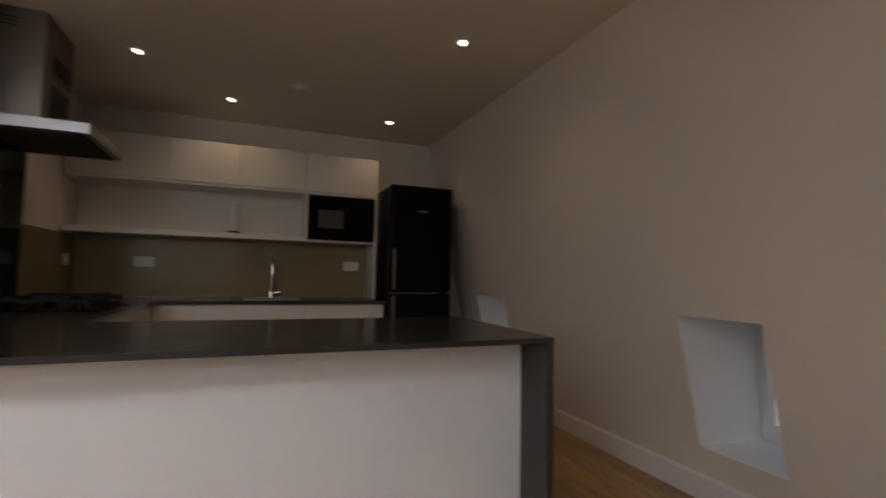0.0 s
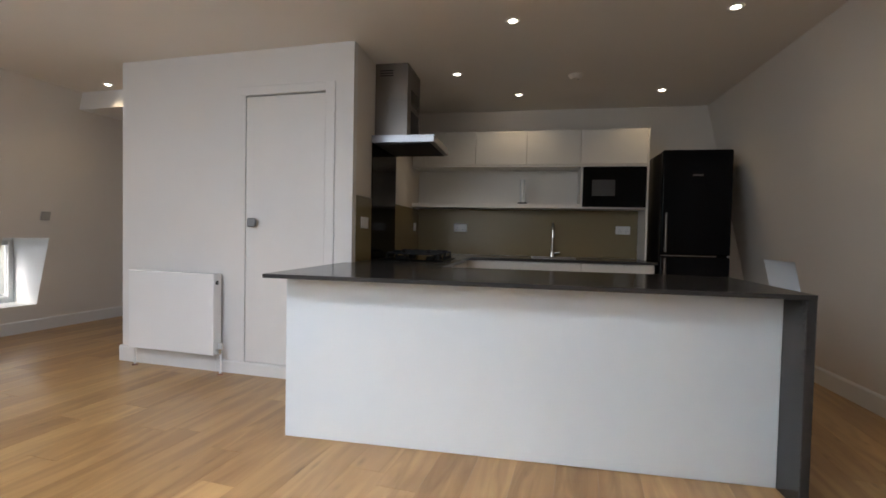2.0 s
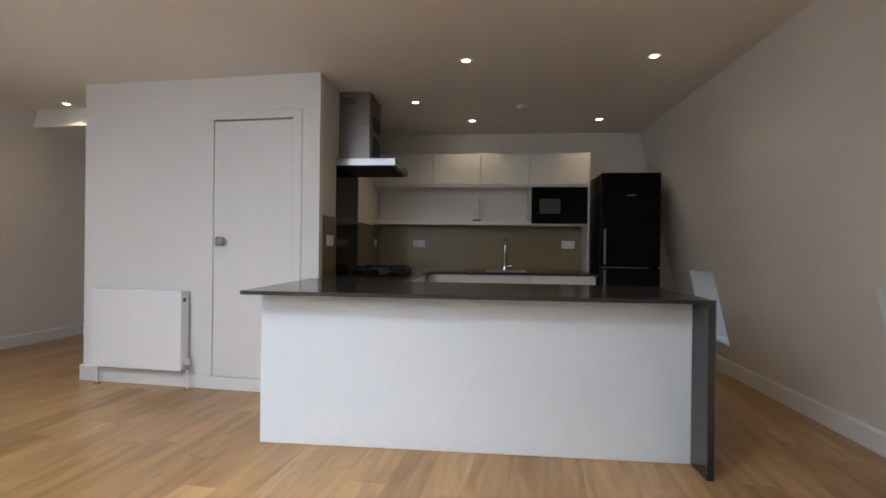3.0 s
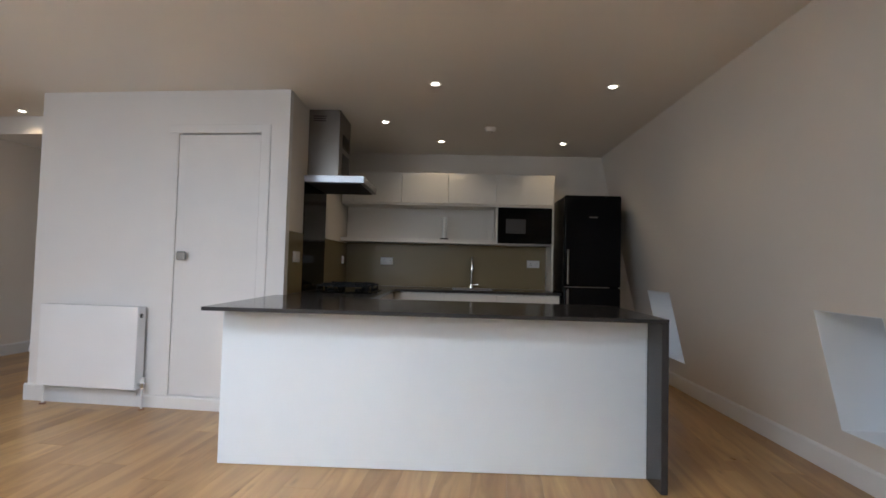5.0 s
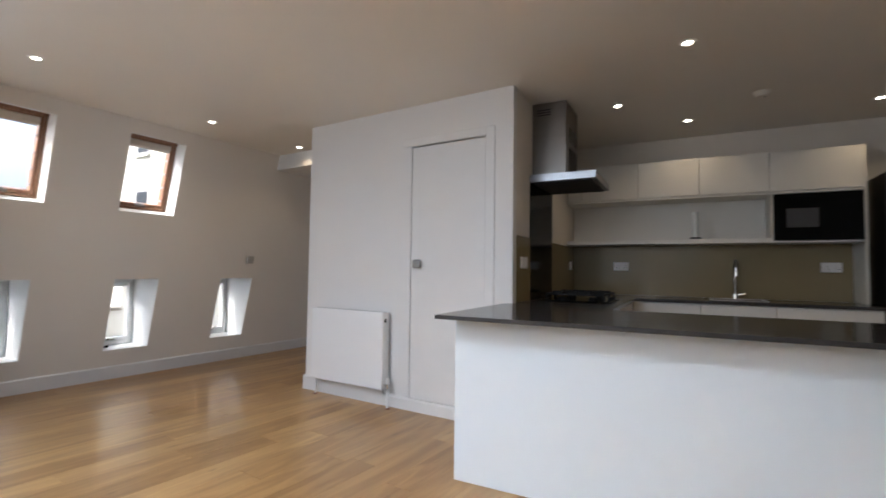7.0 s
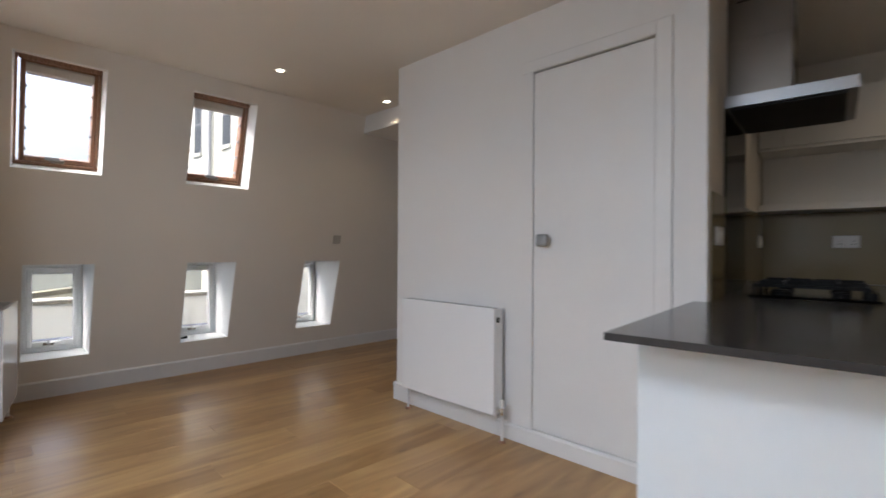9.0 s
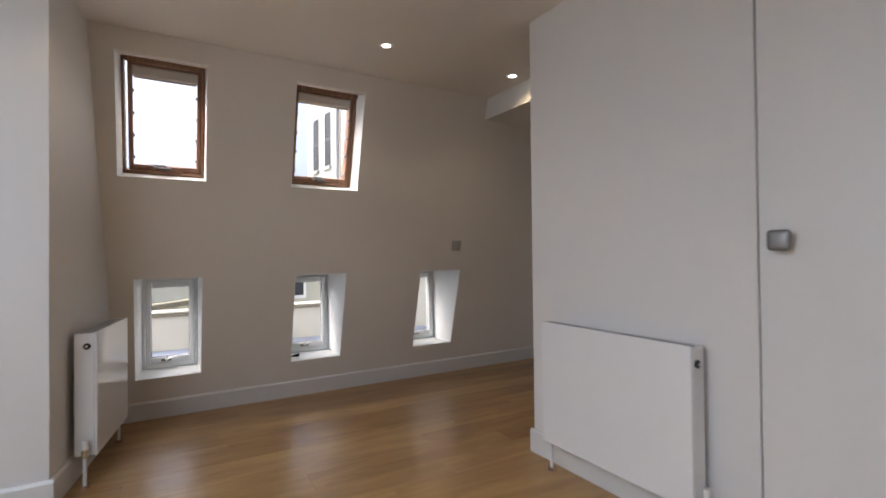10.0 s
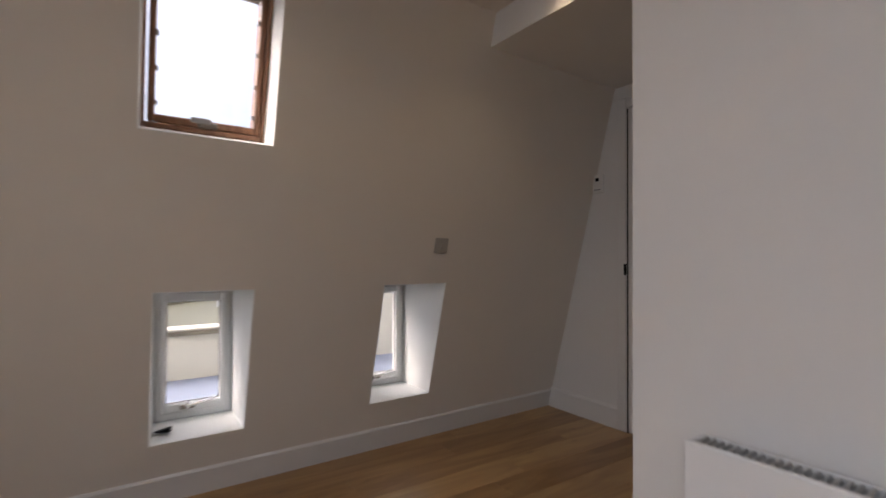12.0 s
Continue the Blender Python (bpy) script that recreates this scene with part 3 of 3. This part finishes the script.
    d.energy, d.spot_size, d.spot_blend, d.shadow_soft_size, d.color = 1.3, radians(128), 0.55, 0.03, (1.0, 0.72, 0.41)
    new("spotlight_beam", d).matrix_world = pose(x, y, H - 0.012)

# ---- radiators ----


def radiator(m, length, low, high, depth, gap, tail, flip=False, group="radiators", label="white flat-panel radiator on the wall"):
    """A flat-fronted double-panel radiator. Local x along the wall, y out of it is negative; its valve at x = length, or at x = 0 when flipped."""
    e, s = (0.0, -1) if flip else (length, 1)
    t = thing("radiator", m, label, "radiator", group)
    y1, y0 = -gap, -gap - depth
    part("front_panel", boxes((0, length, y0, y0 + 0.012, low, high), bevel=0.004, segments=2), RAD, t)
    part("back_panel", boxes((0.01, length - 0.01, y1 - 0.012, y1, low + 0.01, high - 0.01), bevel=0.003), RAD, t)
    for x in (0.0, length - 0.008):
        part("side_panel", boxes((x, x + 0.008, y0 + 0.0125, y1 - 0.004, low + 0.006, high - 0.004), bevel=0.002), RAD, t)
    g = part("top_grille", boxes((0.008, length - 0.008, y0 + 0.0125, y0 + 0.02, high - 0.012, high - 0.003), (0.008, length - 0.008, y1 - 0.02, y1 - 0.0125, high - 0.012, high - 0.003)), RAD, t)
    n = int(length / 0.0155)
    for k in range(n):
        x = 0.014 + k * (length - 0.03) / n
        part("grille_slat", boxes((x, x + 0.007, y0 + 0.0205, y1 - 0.0205, high - 0.010, high - 0.004)), GRILLE, g)
    # convector block coloured dark to give the shade between the grille slats
    part("convector", boxes((0.01, length - 0.01, y0 + 0.0125, y1 - 0.013, low + 0.03, high - 0.03)), DARK, t)
    cy = (y0 + y1) / 2 - 0.008
    cap = part("end_plug", rod((e - 0.001 * s, cy, high - 0.07), (e + 0.006 * s, cy, high - 0.07), 0.016, n=20), DARK, t, "dark air-vent plug", True)
    part("vent_pin", rod((e + 0.005 * s, cy, high - 0.07), (e + 0.012 * s, cy, high - 0.07), 0.007, n=10), CHROME, cap)
    for x, name in ((e + 0.035 * s, "flow"), (length - e + 0.03 * s, "return")):
        if name == "flow":
            v = part("valve", rod((x - 0.036 * s, cy, low + 0.035), (x + 0.008 * s, cy, low + 0.035), 0.013), CHROME, t, "chrome radiator valve", True)
            part("valve_body", rod((x, cy, low + 0.01), (x, cy, low + 0.05), 0.016), CHROME, v, smooth=True)
            part("valve_cap", rod((x, cy, low + 0.05), (x, cy, low + 0.095), 0.017, 0.014), PLASTIC, v, "white valve cap", True)
            part("pipe", rod((x, cy, 0.0), (x, cy, low + 0.012), 0.0085), tail, t, "painted supply pipe", True)
        else:
            part("pipe", rod((x, cy, 0.0), (x, cy, low + 0.03), 0.0085), tail, t, "painted return pipe", True)
        part("pipe_collar", rod((x, cy, 0.0), (x, cy, 0.012), 0.024, 0.018, 18), PINE, t, "brown wooden pipe collar", True)
    for x in (0.12, length - 0.14):
        part("bracket", boxes((x, x + 0.03, y1, 0.0, high - 0.2, high - 0.15)), PLASTIC, t)
    return t


radiator(LEFT @ pose(2.04, DOOR_Y, 0), 0.824, 0.152, 0.78, 0.088, 0.03, TRIM)
radiator(PIER @ pose(-0.215, 0, 0, 0, 0, 180), 0.62, 0.14, 0.765, 0.10, 0.026, PLASTIC, True, label="glossy white flat-panel radiator beside a wall corner")

# ---- breakfast bar ----
bar = thing("breakfast_bar", pose(-0.2, 2.0, 0), "white-fronted breakfast bar with dark grey quartz top", "breakfast bar")
part("front_panel", boxes((-1.215, 1.1915, -0.24, -0.2085, 0.002, 0.878), bevel=0.0015), PANEL, bar, "plain white front panel")
part("plinth_strip", boxes((-1.215, 1.185, -0.2075, -0.2, 0.0, 0.866)), CAB, bar)
part("end_panel", boxes((-1.215, -1.195, -0.1995, 0.63, 0.004, 0.878), bevel=0.0015), PANEL, bar, "plain white end panel")
part("back_panel", boxes((-1.19, 1.186, 0.44, 0.46, 0.0, 0.872)), CAB, bar)
part("waterfall_leg", boxes((1.192, 1.229, -0.42, 0.49, 0, 0.8785), bevel=0.002), QUARTZ, bar, "dark grey quartz end slab")
slab = prism([(-1.248, -0.42), (1.229, -0.42), (1.229, 0.49), (-0.505, 0.49), (-0.505, 0.62), (-1.2, 0.62), (-1.248, 0.655)], 0.879, 0.9)
part("top_slab", slab, QUARTZ, bar, "dark grey speckled quartz top")

# ---- kitchen run ----
W = 0.9
top = thing("worktop", pose(-0.2, 4.3, 0), "dark grey quartz worktop along hob wall and back wall", "worktop")
part("hob_run", boxes((SIDE_X + 0.2 + 0.002, -0.505, -1.679, 0.34, W - 0.026, W), bevel=0.001), QUARTZ, top)
part("sink_run", boxes((-0.5045, 0.10, -0.26, 0.34, W - 0.026, W), (0.10, 0.50, -0.26, -0.13, W - 0.026, W), (0.10, 0.50, 0.22, 0.34, W - 0.026, W), (0.50, 1.23, -0.26, 0.34, W - 0.026, W)), QUARTZ, top)


def base_unit(m, width, label="white handleless base cabinet under the worktop"):
    """A base cabinet; local x along its front, front faces -y."""
    t = thing("base_cabinet", m, label, "cabinet", "base cabinets")
    part("carcass", boxes((0.001, width - 0.001, 0.022, 0.55, 0.1, W - 0.028)), CAB, t)
    part("plinth", boxes((0, width, 0.07, 0.09, 0, 0.098)), CAB, t)
    part("door", boxes((0.0035, width - 0.0035, 0, 0.02, 0.104, 0.72), bevel=0.0015), CAB, t)
    part("drawer_front", boxes((0.0035, width - 0.0035, 0, 0.02, 0.724, W - 0.034), bevel=0.0015), CAB, t)
    return t


for a, b in ((-0.735, -0.19), (-0.19, 0.352), (0.352, 1.015)):
    base_unit(pose(a, 4.06, 0), b - a)
for a, b in ((2.65, 3.05), (3.05, 3.72), (3.72, 4.05)):
    base_unit(pose(-0.735, a, 0, 0, 0, 90), b - a)

# splashbacks of coloured glass
tagged(part("splashback", boxes((SIDE_X + 0.002, 1.0, BACK_Y - SPLASH, BACK_Y - 0.001, W + 0.001, 1.405), bevel=0.001), OLIVE, None), "olive back-painted glass splashback on the back wall", "splashback")
tagged(part("splashback", boxes((SIDE_X + 0.001, SIDE_X + SPLASH, 2.70, 3.028, W + 0.001, 1.395), bevel=0.001), OLIVE, None), "olive back-painted glass splashback beside the hob", "splashback")
tagged(part("splashback", boxes((SIDE_X + 0.001, SIDE_X + SPLASH, 3.692, BACK_Y - SPLASH - 0.001, W + 0.001, 1.395), bevel=0.001), OLIVE, None), "olive back-painted glass splashback in the corner", "splashback")
tagged(part("splashback", boxes((SIDE_X + 0.001, SIDE_X + SPLASH + 0.002, 3.03, 3.69, W + 0.001, 1.839), bevel=0.001), BLACKGLASS, None), "tall black glass splashback behind the hob", "splashback")

# wall cabinets over an open shelf
UZ0, UZ1, UY = 1.845, 2.19, 4.30
for a, b in ((-1.385, -1.24), (-1.24, -0.709), (-0.709, -0.188), (-0.188, 0.347), (0.347, 0.974)):
    t = thing("wall_cabinet", pose(a, BACK_Y, UZ0), "white handleless wall cabinet", "cabinet", "wall cabinets")
    part("carcass", boxes((0.001, b - a - 0.001, -0.327, 0, 0, UZ1 - UZ0)), CAB, t)
    part("door", boxes((0.002, b - a - 0.002, -0.35, -0.33, 0.004, UZ1 - UZ0), bevel=0.0015), CAB, t)
part_rail = thing("open_shelf", pose(-0.2, BACK_Y, 1.4), "cream open shelf under the wall cabinets", "shelf")
part("shelf_board", boxes((-1.185, 0.552, -0.34, 0, 0.006, 0.05), bevel=0.002), CAB, part_rail)
part("light_rail", boxes((-1.185, 1.174, -0.345, 0, 0.425, 0.4445), bevel=0.002), CAB, part_rail)
part("shelf_back", boxes((-1.185, 0.552, -0.02, -0.001, 0.0505, 0.4245)), CAB, part_rail)
part("divider", boxes((0.552, 0.57, -0.34, -0.001, 0.006, 0.4245)), CAB, part_rail)
part("base_board", boxes((0.5705, 1.174, -0.33, 0, 0.006, 0.022)), CAB, part_rail)
part("end_panel", boxes((1.175, 1.195, -0.34, 0, -0.498, 0.79), bevel=0.002), CAB, part_rail)

mw = thing("microwave", pose(0.66, BACK_Y - 0.34, 1.4225), "black built-in microwave on the shelf", "microwave")
part("body", boxes((-0.285, 0.308, 0.02, 0.33, 0, 0.395), bevel=0.003), BLACK, mw)
part("front", boxes((-0.288, 0.31, -0.012, 0.018, 0, 0.398), bevel=0.004, segments=2), BLACKGLASS, mw, "black glass front")
part("door_window", boxes((-0.20, 0.02, -0.0145, -0.0115, 0.11, 0.27), bevel=0.001), MESH, mw, "grey mesh viewing window")
part("dial", rod((0.21, -0.03, 0.12), (0.21, -0.012, 0.12), 0.024, n=24), BLACK, mw, smooth=True)
part("dial", rod((0.21, -0.03, 0.22), (0.21, -0.012, 0.22), 0.018, n=24), BLACK, mw, smooth=True)
part("display", boxes((0.15, 0.27, -0.0145, -0.0115, 0.3, 0.34)), BLACK, mw)

gl = thing("glass_tube", pose(-0.222, BACK_Y - 0.3, 1.45), "tall clear glass cylinder on a dark foot", "ornament")
part("foot", rod((0, 0, 0), (0, 0, 0.014), 0.05, 0.046, 24), BLACK, gl, smooth=True)
part("tube", rod((0, 0, 0.0145), (0, 0, 0.25), 0.027, n=24), FROSTED, gl, "pale frosted tube", True)
part("candle", rod((0, 0, 0.015), (0, 0, 0.235), 0.021, n=16), PLASTIC, gl, "white stick inside", True)

# extractor hood
hood = thing("extractor_hood", pose(SIDE_X, 3.345, 1.832), "stainless steel chimney extractor hood over the hob", "extractor hood")
bm = boxes((0.001, 0.51, -0.325, 0.322, 0.006, 0.062), bevel=0.002)
part("canopy", bm, HOOD, hood, "brushed steel canopy")
# thin sheet of paler steel: the near face's bright reflection put into colour
part("fascia", boxes((0.001, 0.51, -0.3275, -0.3253, 0.006, 0.062)), FASCIA, hood, "canopy front edge in steel lightened for the daylight it reflects")
part("filter", boxes((0.02, 0.47, -0.295, 0.305, -0.002, 0.0055)), DARK, hood, "dark grease filter")
part("chimney", boxes((0.001, 0.272, -0.25, 0.16, 0.0625, H - 1.832 - 0.001), bevel=0.0015), HOOD, hood)
part("chimney_sleeve", boxes((0.001, 0.275, -0.253, 0.163, 0.36, 0.366)), HOOD, hood)
for z in (0.55, 0.57, 0.59):
    part("vent_slot", boxes((0.04, 0.15, -0.2512, -0.2495, z, z + 0.009)), DARK, hood)
# black plates that paint dark reflections on the chimney's polished side
for z0, z1 in ((0.05 + 0.04, 0.30), (0.33, 0.47)):
    part("side_reflection", boxes((0.2715, 0.2735, -0.14, 0.12, z0 + 0.02, z1)), BLACK, hood)
for k in range(4):
    part("button", rod((0.51, -0.06 + k * 0.04, 0.034), (0.514, -0.06 + k * 0.04, 0.034), 0.008, n=12), CHROME, hood)

# gas hob
hob = thing("gas_hob", pose(-1.05, 3.375, W), "black gas hob with cast iron pan supports", "hob")
part("plate", boxes((-0.25, 0.25, -0.30, 0.30, 0.0005, 0.010), bevel=0.004), BLACKGLASS, hob)
for bx, by, r in ((-0.12, -0.16, 0.05), (-0.12, 0.16, 0.036), (0.11, -0.16, 0.036), (0.11, 0.16, 0.044)):
    b = part("burner", rod((bx, by, 0.0105), (bx, by, 0.026), r, r * 0.9, 24), IRON, hob, "dark gas burner", True)
    part("burner_cap", rod((bx, by, 0.0262), (bx, by, 0.034), r * 0.8, r * 0.7, 24), IRON, b, smooth=True)
for by in (-0.15, 0.15):
    g = [(-0.23, 0.21, by - 0.135, by - 0.122, 0.05, 0.064), (-0.23, 0.21, by + 0.122, by + 0.135, 0.05, 0.064), (-0.23, -0.217, by - 0.12, by + 0.12, 0.05, 0.064), (0.197, 0.21, by - 0.12, by + 0.12, 0.05, 0.064)]
    g += [(cx - 0.1, cx + 0.1, by - 0.006, by + 0.006, 0.056, 0.078) for cx in (-0.11, 0.1)]
    g += [(cx - 0.006, cx + 0.006, by + a0, by + a1, 0.056, 0.078) for cx in (-0.11, 0.1) for a0, a1 in ((-0.12, -0.0065), (0.0065, 0.12))]
    g += [(x, x + 0.012, by + s, by + s + 0.012, 0.0102, 0.0498) for x in (-0.229, 0.198) for s in (-0.134, 0.122)]
    part("pan_support", boxes(*g, bevel=0.002), IRON, hob, "cast iron grid")
for k in range(4):
    part("knob", rod((0.226, -0.12 + k * 0.08, 0.0105), (0.226, -0.12 + k * 0.08, 0.032), 0.017, 0.014, 18), BLACK, hob, smooth=True)

# sink and tap
sink = thing("sink", pose(0.10, 4.35, W), "stainless steel sink set in the worktop", "sink")
part("bowl", boxes((-0.197, 0.197, -0.177, -0.17, -0.18, 0), (-0.197, 0.197, 0.162, 0.168, -0.18, 0), (-0.197, -0.19, -0.17, 0.162, -0.18, 0), (0.19, 0.197, -0.17, 0.162, -0.18, 0), (-0.19, 0.19, -0.17, 0.162, -0.18, -0.174)), STEEL, sink)
part("rim", boxes((-0.215, 0.215, -0.197, -0.178, 0.0005, 0.004), (-0.215, 0.215, 0.17, 0.187, 0.0005, 0.004), (-0.215, -0.198, -0.178, 0.17, 0.0005, 0.004), (0.198, 0.215, -0.178, 0.17, 0.0005, 0.006)), FASCIA, sink, "bright steel rim")
part("drain", rod((0, 0, -0.1738), (0, 0, -0.171), 0.04, n=24), CHROME, sink)
tap = thing("tap", pose(0.10, 4.575, W), "tall chrome swan-neck mixer tap", "tap")
part("base", rod((0, 0, 0), (0, 0, 0.05), 0.029, 0.026, 20), CHROME, tap, smooth=True)
arc = [(0, 0, 0.05), (0, 0, 0.28)] + [(0, -0.075 + 0.075 * math.cos(a), 0.28 + 0.075 * math.sin(a)) for a in [radians(15 * k) for k in range(1, 13)]] + [(0, -0.15, 0.255)]
part("spout", pipe(arc, 0.0135), CHROME, tap, "curved chrome spout", True)
part("spout_head", rod((0, -0.15, 0.262), (0, -0.15, 0.21), 0.017, 0.02, 16), CHROME, tap, smooth=True)
part("lever", rod((0.02, 0, 0.04), (0.085, -0.012, 0.052), 0.011), CHROME, tap, smooth=True)

# fridge freezer
fr = thing("fridge_freezer", pose(1.345, 4.04, 0), "tall glossy black fridge-freezer with steel handles", "fridge")
part("body", boxes((-0.295, 0.295, 0.062, 0.6, 0.02, 1.93), bevel=0.012, segments=3), BLACK, fr)
part("upper_door", boxes((-0.297, 0.297, 0, 0.058, 0.975, 1.935), bevel=0.016, segments=3), BLACK, fr, "glossy black door", True)
part("lower_door", boxes((-0.297, 0.297, 0, 0.058, 0.07, 0.962), bevel=0.016, segments=3), BLACK, fr, "glossy black door", True)
for z0, z1 in ((1.0, 1.36), (0.58, 0.945)):
    h = part("handle", rod((-0.262, -0.035, z0), (-0.262, -0.035, z1), 0.011), STEEL, fr, "vertical steel bar handle", True)
    for z in (z0 + 0.03, z1 - 0.03):
        part("handle_mount", rod((-0.262, -0.03, z), (-0.262, 0.002, z), 0.008), STEEL, h, smooth=True)
part("door_trim", boxes((-0.29, 0.18, -0.003, 0.01, 0.9635, 0.9735)), STEEL, fr, "thin steel strip between the doors")
part("badge", boxes((-0.04, 0.05, -0.0025, 0.0005, 1.695, 1.712), bevel=0.001), STEEL, fr, "small plain silver badge")
part("foot", boxes((-0.28, 0.28, 0.03, 0.58, 0, 0.02)), DARK, fr)

# small black wedge left on a window sill
wg = bmesh.new()
va = [wg.verts.new(q) for q in ((0, 0, 0), (0.03, 0, 0), (0.03, 0.075, 0), (0, 0.075, 0), (0, 0.075, 0.024), (0.03, 0.075, 0.024))]
for f in ((0, 3, 2, 1), (3, 4, 5, 2), (0, 1, 5, 4), (0, 4, 3), (1, 2, 5)):
    wg.faces.new([va[k] for k in f])
wedge = link("wedge", wg, BLACK)
wedge.matrix_world = LEFT @ pose(-0.09, 2.02, LOW_L[0] + 0.0125, 0, 0, -25)
tagged(wedge, "small black rubber wedge lying on a window sill", "wedge")

# ---- outside, seen through the windows ----
gr = prism([(-400, -400), (400, -400), (400, 400), (-400, 400)], -9.2, -9.0)
structure("ground", gr, TARMAC, "grey ground far below", "ground")
structure("roof_gutter", boxes((-1.449, -0.36, -1.0, 9.0, 0.02, 0.222)), LEAD, "lead-lined roof gutter outside the windows", "roof", LEFT)
pw = structure("parapet_wall", boxes((-1.58, -1.45, -1.0, 2.779, -9.0, 0.585)), RENDER, "cream rendered parapet wall outside", "wall", LEFT)
part("coping", boxes((-1.60, -1.42, -1.0, 2.779, 0.5855, 0.608), bevel=0.008), COPING, pw, "pale stone coping")
# brown strip that draws the coping's shadow on the parapet
part("coping_shade_band", boxes((-1.449, -1.415, -1.0, 2.779, 0.553, 0.583)), DARK_STONE, pw, "dark band painted for the shade under the coping")

tw = structure("parapet_return", boxes((-1.8, -1.45, 2.78, 9.0, -9.0, 1.3)), RENDER, "taller cream rendered wall outside the passage window", "wall", LEFT)
part("capping", boxes((-1.83, -1.42, 2.75, 9.0, 1.3005, 1.33), bevel=0.006), COPING, tw, "pale stone capping")

lowb = thing("low_building", LEFT @ pose(-10.0, 1.0, -9.0), "low cream rendered building behind the parapet", "building")
part("wall", boxes((-4, 0, -16, 10, 0, 11.0)), RENDER, lowb)
part("roof", boxes((-4.15, 0.15, -16.1, 10.1, 11.001, 11.12)), LEAD, lowb)
part("string_course", boxes((0.001, 0.07, -16, 10, 9.75, 9.87)), DARK_STONE, lowb)
for y in (-10.5, -7.5, 2.8, 5.2, 7.7):
    wdw = part("window", boxes((0.001, 0.03, y, y + 0.9, 8.9, 10.35)), UPVC, lowb)
    part("window_pane", boxes((0.0305, 0.04, y + 0.08, y + 0.82, 9.0, 10.27)), FARGLASS, wdw)
rp = thing("sloping_wall_coping", LEFT @ pose(-5.0, -3.0, -9.0), "sloping cream garden wall with dark coping", "wall")
bm = bmesh.new()
va = [bm.verts.new(q) for q in ((0, 0, 0), (0, 6.05, 0), (0, 6.05, 9.52), (0, 0, 8.84), (-0.25, 0, 0), (-0.25, 6.05, 0), (-0.25, 6.05, 9.52), (-0.25, 0, 8.84))]
for f in ((0, 1, 2, 3), (5, 4, 7, 6), (3, 2, 6, 7), (1, 5, 6, 2), (4, 0, 3, 7), (4, 5, 1, 0)):
    bm.faces.new([va[k] for k in f])
part("wall", bm, RENDER, rp)
# coping, darker than the wall along its whole length
bm = bmesh.new()
va = [bm.verts.new(q) for q in ((0.05, 0, 8.841), (0.05, 6.05, 9.521), (0.05, 6.05, 9.60), (0.05, 0, 8.92), (-0.3, 0, 8.841), (-0.3, 6.05, 9.521), (-0.3, 6.05, 9.60), (-0.3, 0, 8.92))]
for f in ((0, 1, 2, 3), (5, 4, 7, 6), (3, 2, 6, 7), (1, 5, 6, 2), (4, 0, 3, 7), (4, 5, 1, 0)):
    bm.faces.new([va[k] for k in f])
part("coping", bm, DARK_STONE, rp)

tall = thing("townhouse", pose(-13.0, 7.1, -9.0), "tall cream rendered townhouse with sash windows", "building")
part("wall", boxes((-6.6, 6.0, 0, 7.0, 0, 16.2)), RENDER, tall)
part("roof", boxes((-6.68, 6.05, -0.06, 7.1, 16.201, 16.26)), LEAD, tall, "lead-capped parapet")
for x in (-5.9, -4.75, -2.7, -1.2, 1.2, 3.4):
    for z in (7.4, 10.3, 13.3):
        wdw = part("window", boxes((x, x + 0.56, -0.012, -0.001, z, z + 1.95)), GREYPL, tall, "grey sash window")
        part("window_pane", boxes((x + 0.035, x + 0.525, -0.02, -0.0125, z + 1.0, z + 1.91)), FARGLASS, wdw)
        part("window_pane", boxes((x + 0.035, x + 0.525, -0.028, -0.0125, z + 0.05, z + 0.96)), FARGLASS, wdw)
        part("window_sill", boxes((x - 0.05, x + 0.61, -0.08, -0.001, z - 0.1, z - 0.001)), COPING, wdw)
dp = part("drainpipe", rod((-3.4, -0.09, 0), (-3.4, -0.09, 15.8), 0.06), GREYPL, tall, "grey drainpipe", True)

# ---- oak floor ----
structure("floor", prism(floor_outline, -0.14, -0.02), DARK, "oak plank floor", "floor")
floor = bpy.data.objects["floor"]
rng = random.Random(7)
PW, ANG = 0.19, -6.0
bm = boxes((0.0003, PW - 0.0003, 0.0002, 0.9998, 0, 0.0198))
top_edges = [e for e in bm.edges if all(v.co.z > 0.01 for v in e.verts)]
bmesh.ops.bevel(bm, geom=top_edges, offset=0.0006, segments=1, affect="EDGES")
plank_mesh = bpy.data.meshes.new("plank")
bm.to_mesh(plank_mesh)
bm.free()
plank_mesh.materials.append(OAK)
turn = pose(-1.6, 0.8, -0.02, 0, 0, ANG)
inverse = turn.inverted()
for k in range(-24, 25):
    x = k * PW
    y = -4.4 - rng.random() * 1.8
    while y < 4.6:
        length = rng.uniform(1.1, 2.3)
        c = turn @ Vector((x + PW / 2, y + length / 2, 0))
        lo, hi = y, y + length
        # keep within the outer faces of the walls
        a, b = turn @ Vector((x + PW / 2, lo, 0)), turn @ Vector((x + PW / 2, hi, 0))
        if b.y > SY - 0.15 and a.y < 4.75 and in_left(-0.2, c.y)[0] < c.x < 2.4:
            lo += max(0, (SY - 0.25 - a.y)) if a.y < SY - 0.25 else 0
            hi -= max(0, b.y - 4.82) if b.y > 4.82 else 0
            ob = new("plank", plank_mesh)
            ob.parent = floor
            ob.matrix_basis = turn @ pose(x, lo, 0) @ Matrix.Diagonal((1, hi - lo, 1, 1))
        y += length
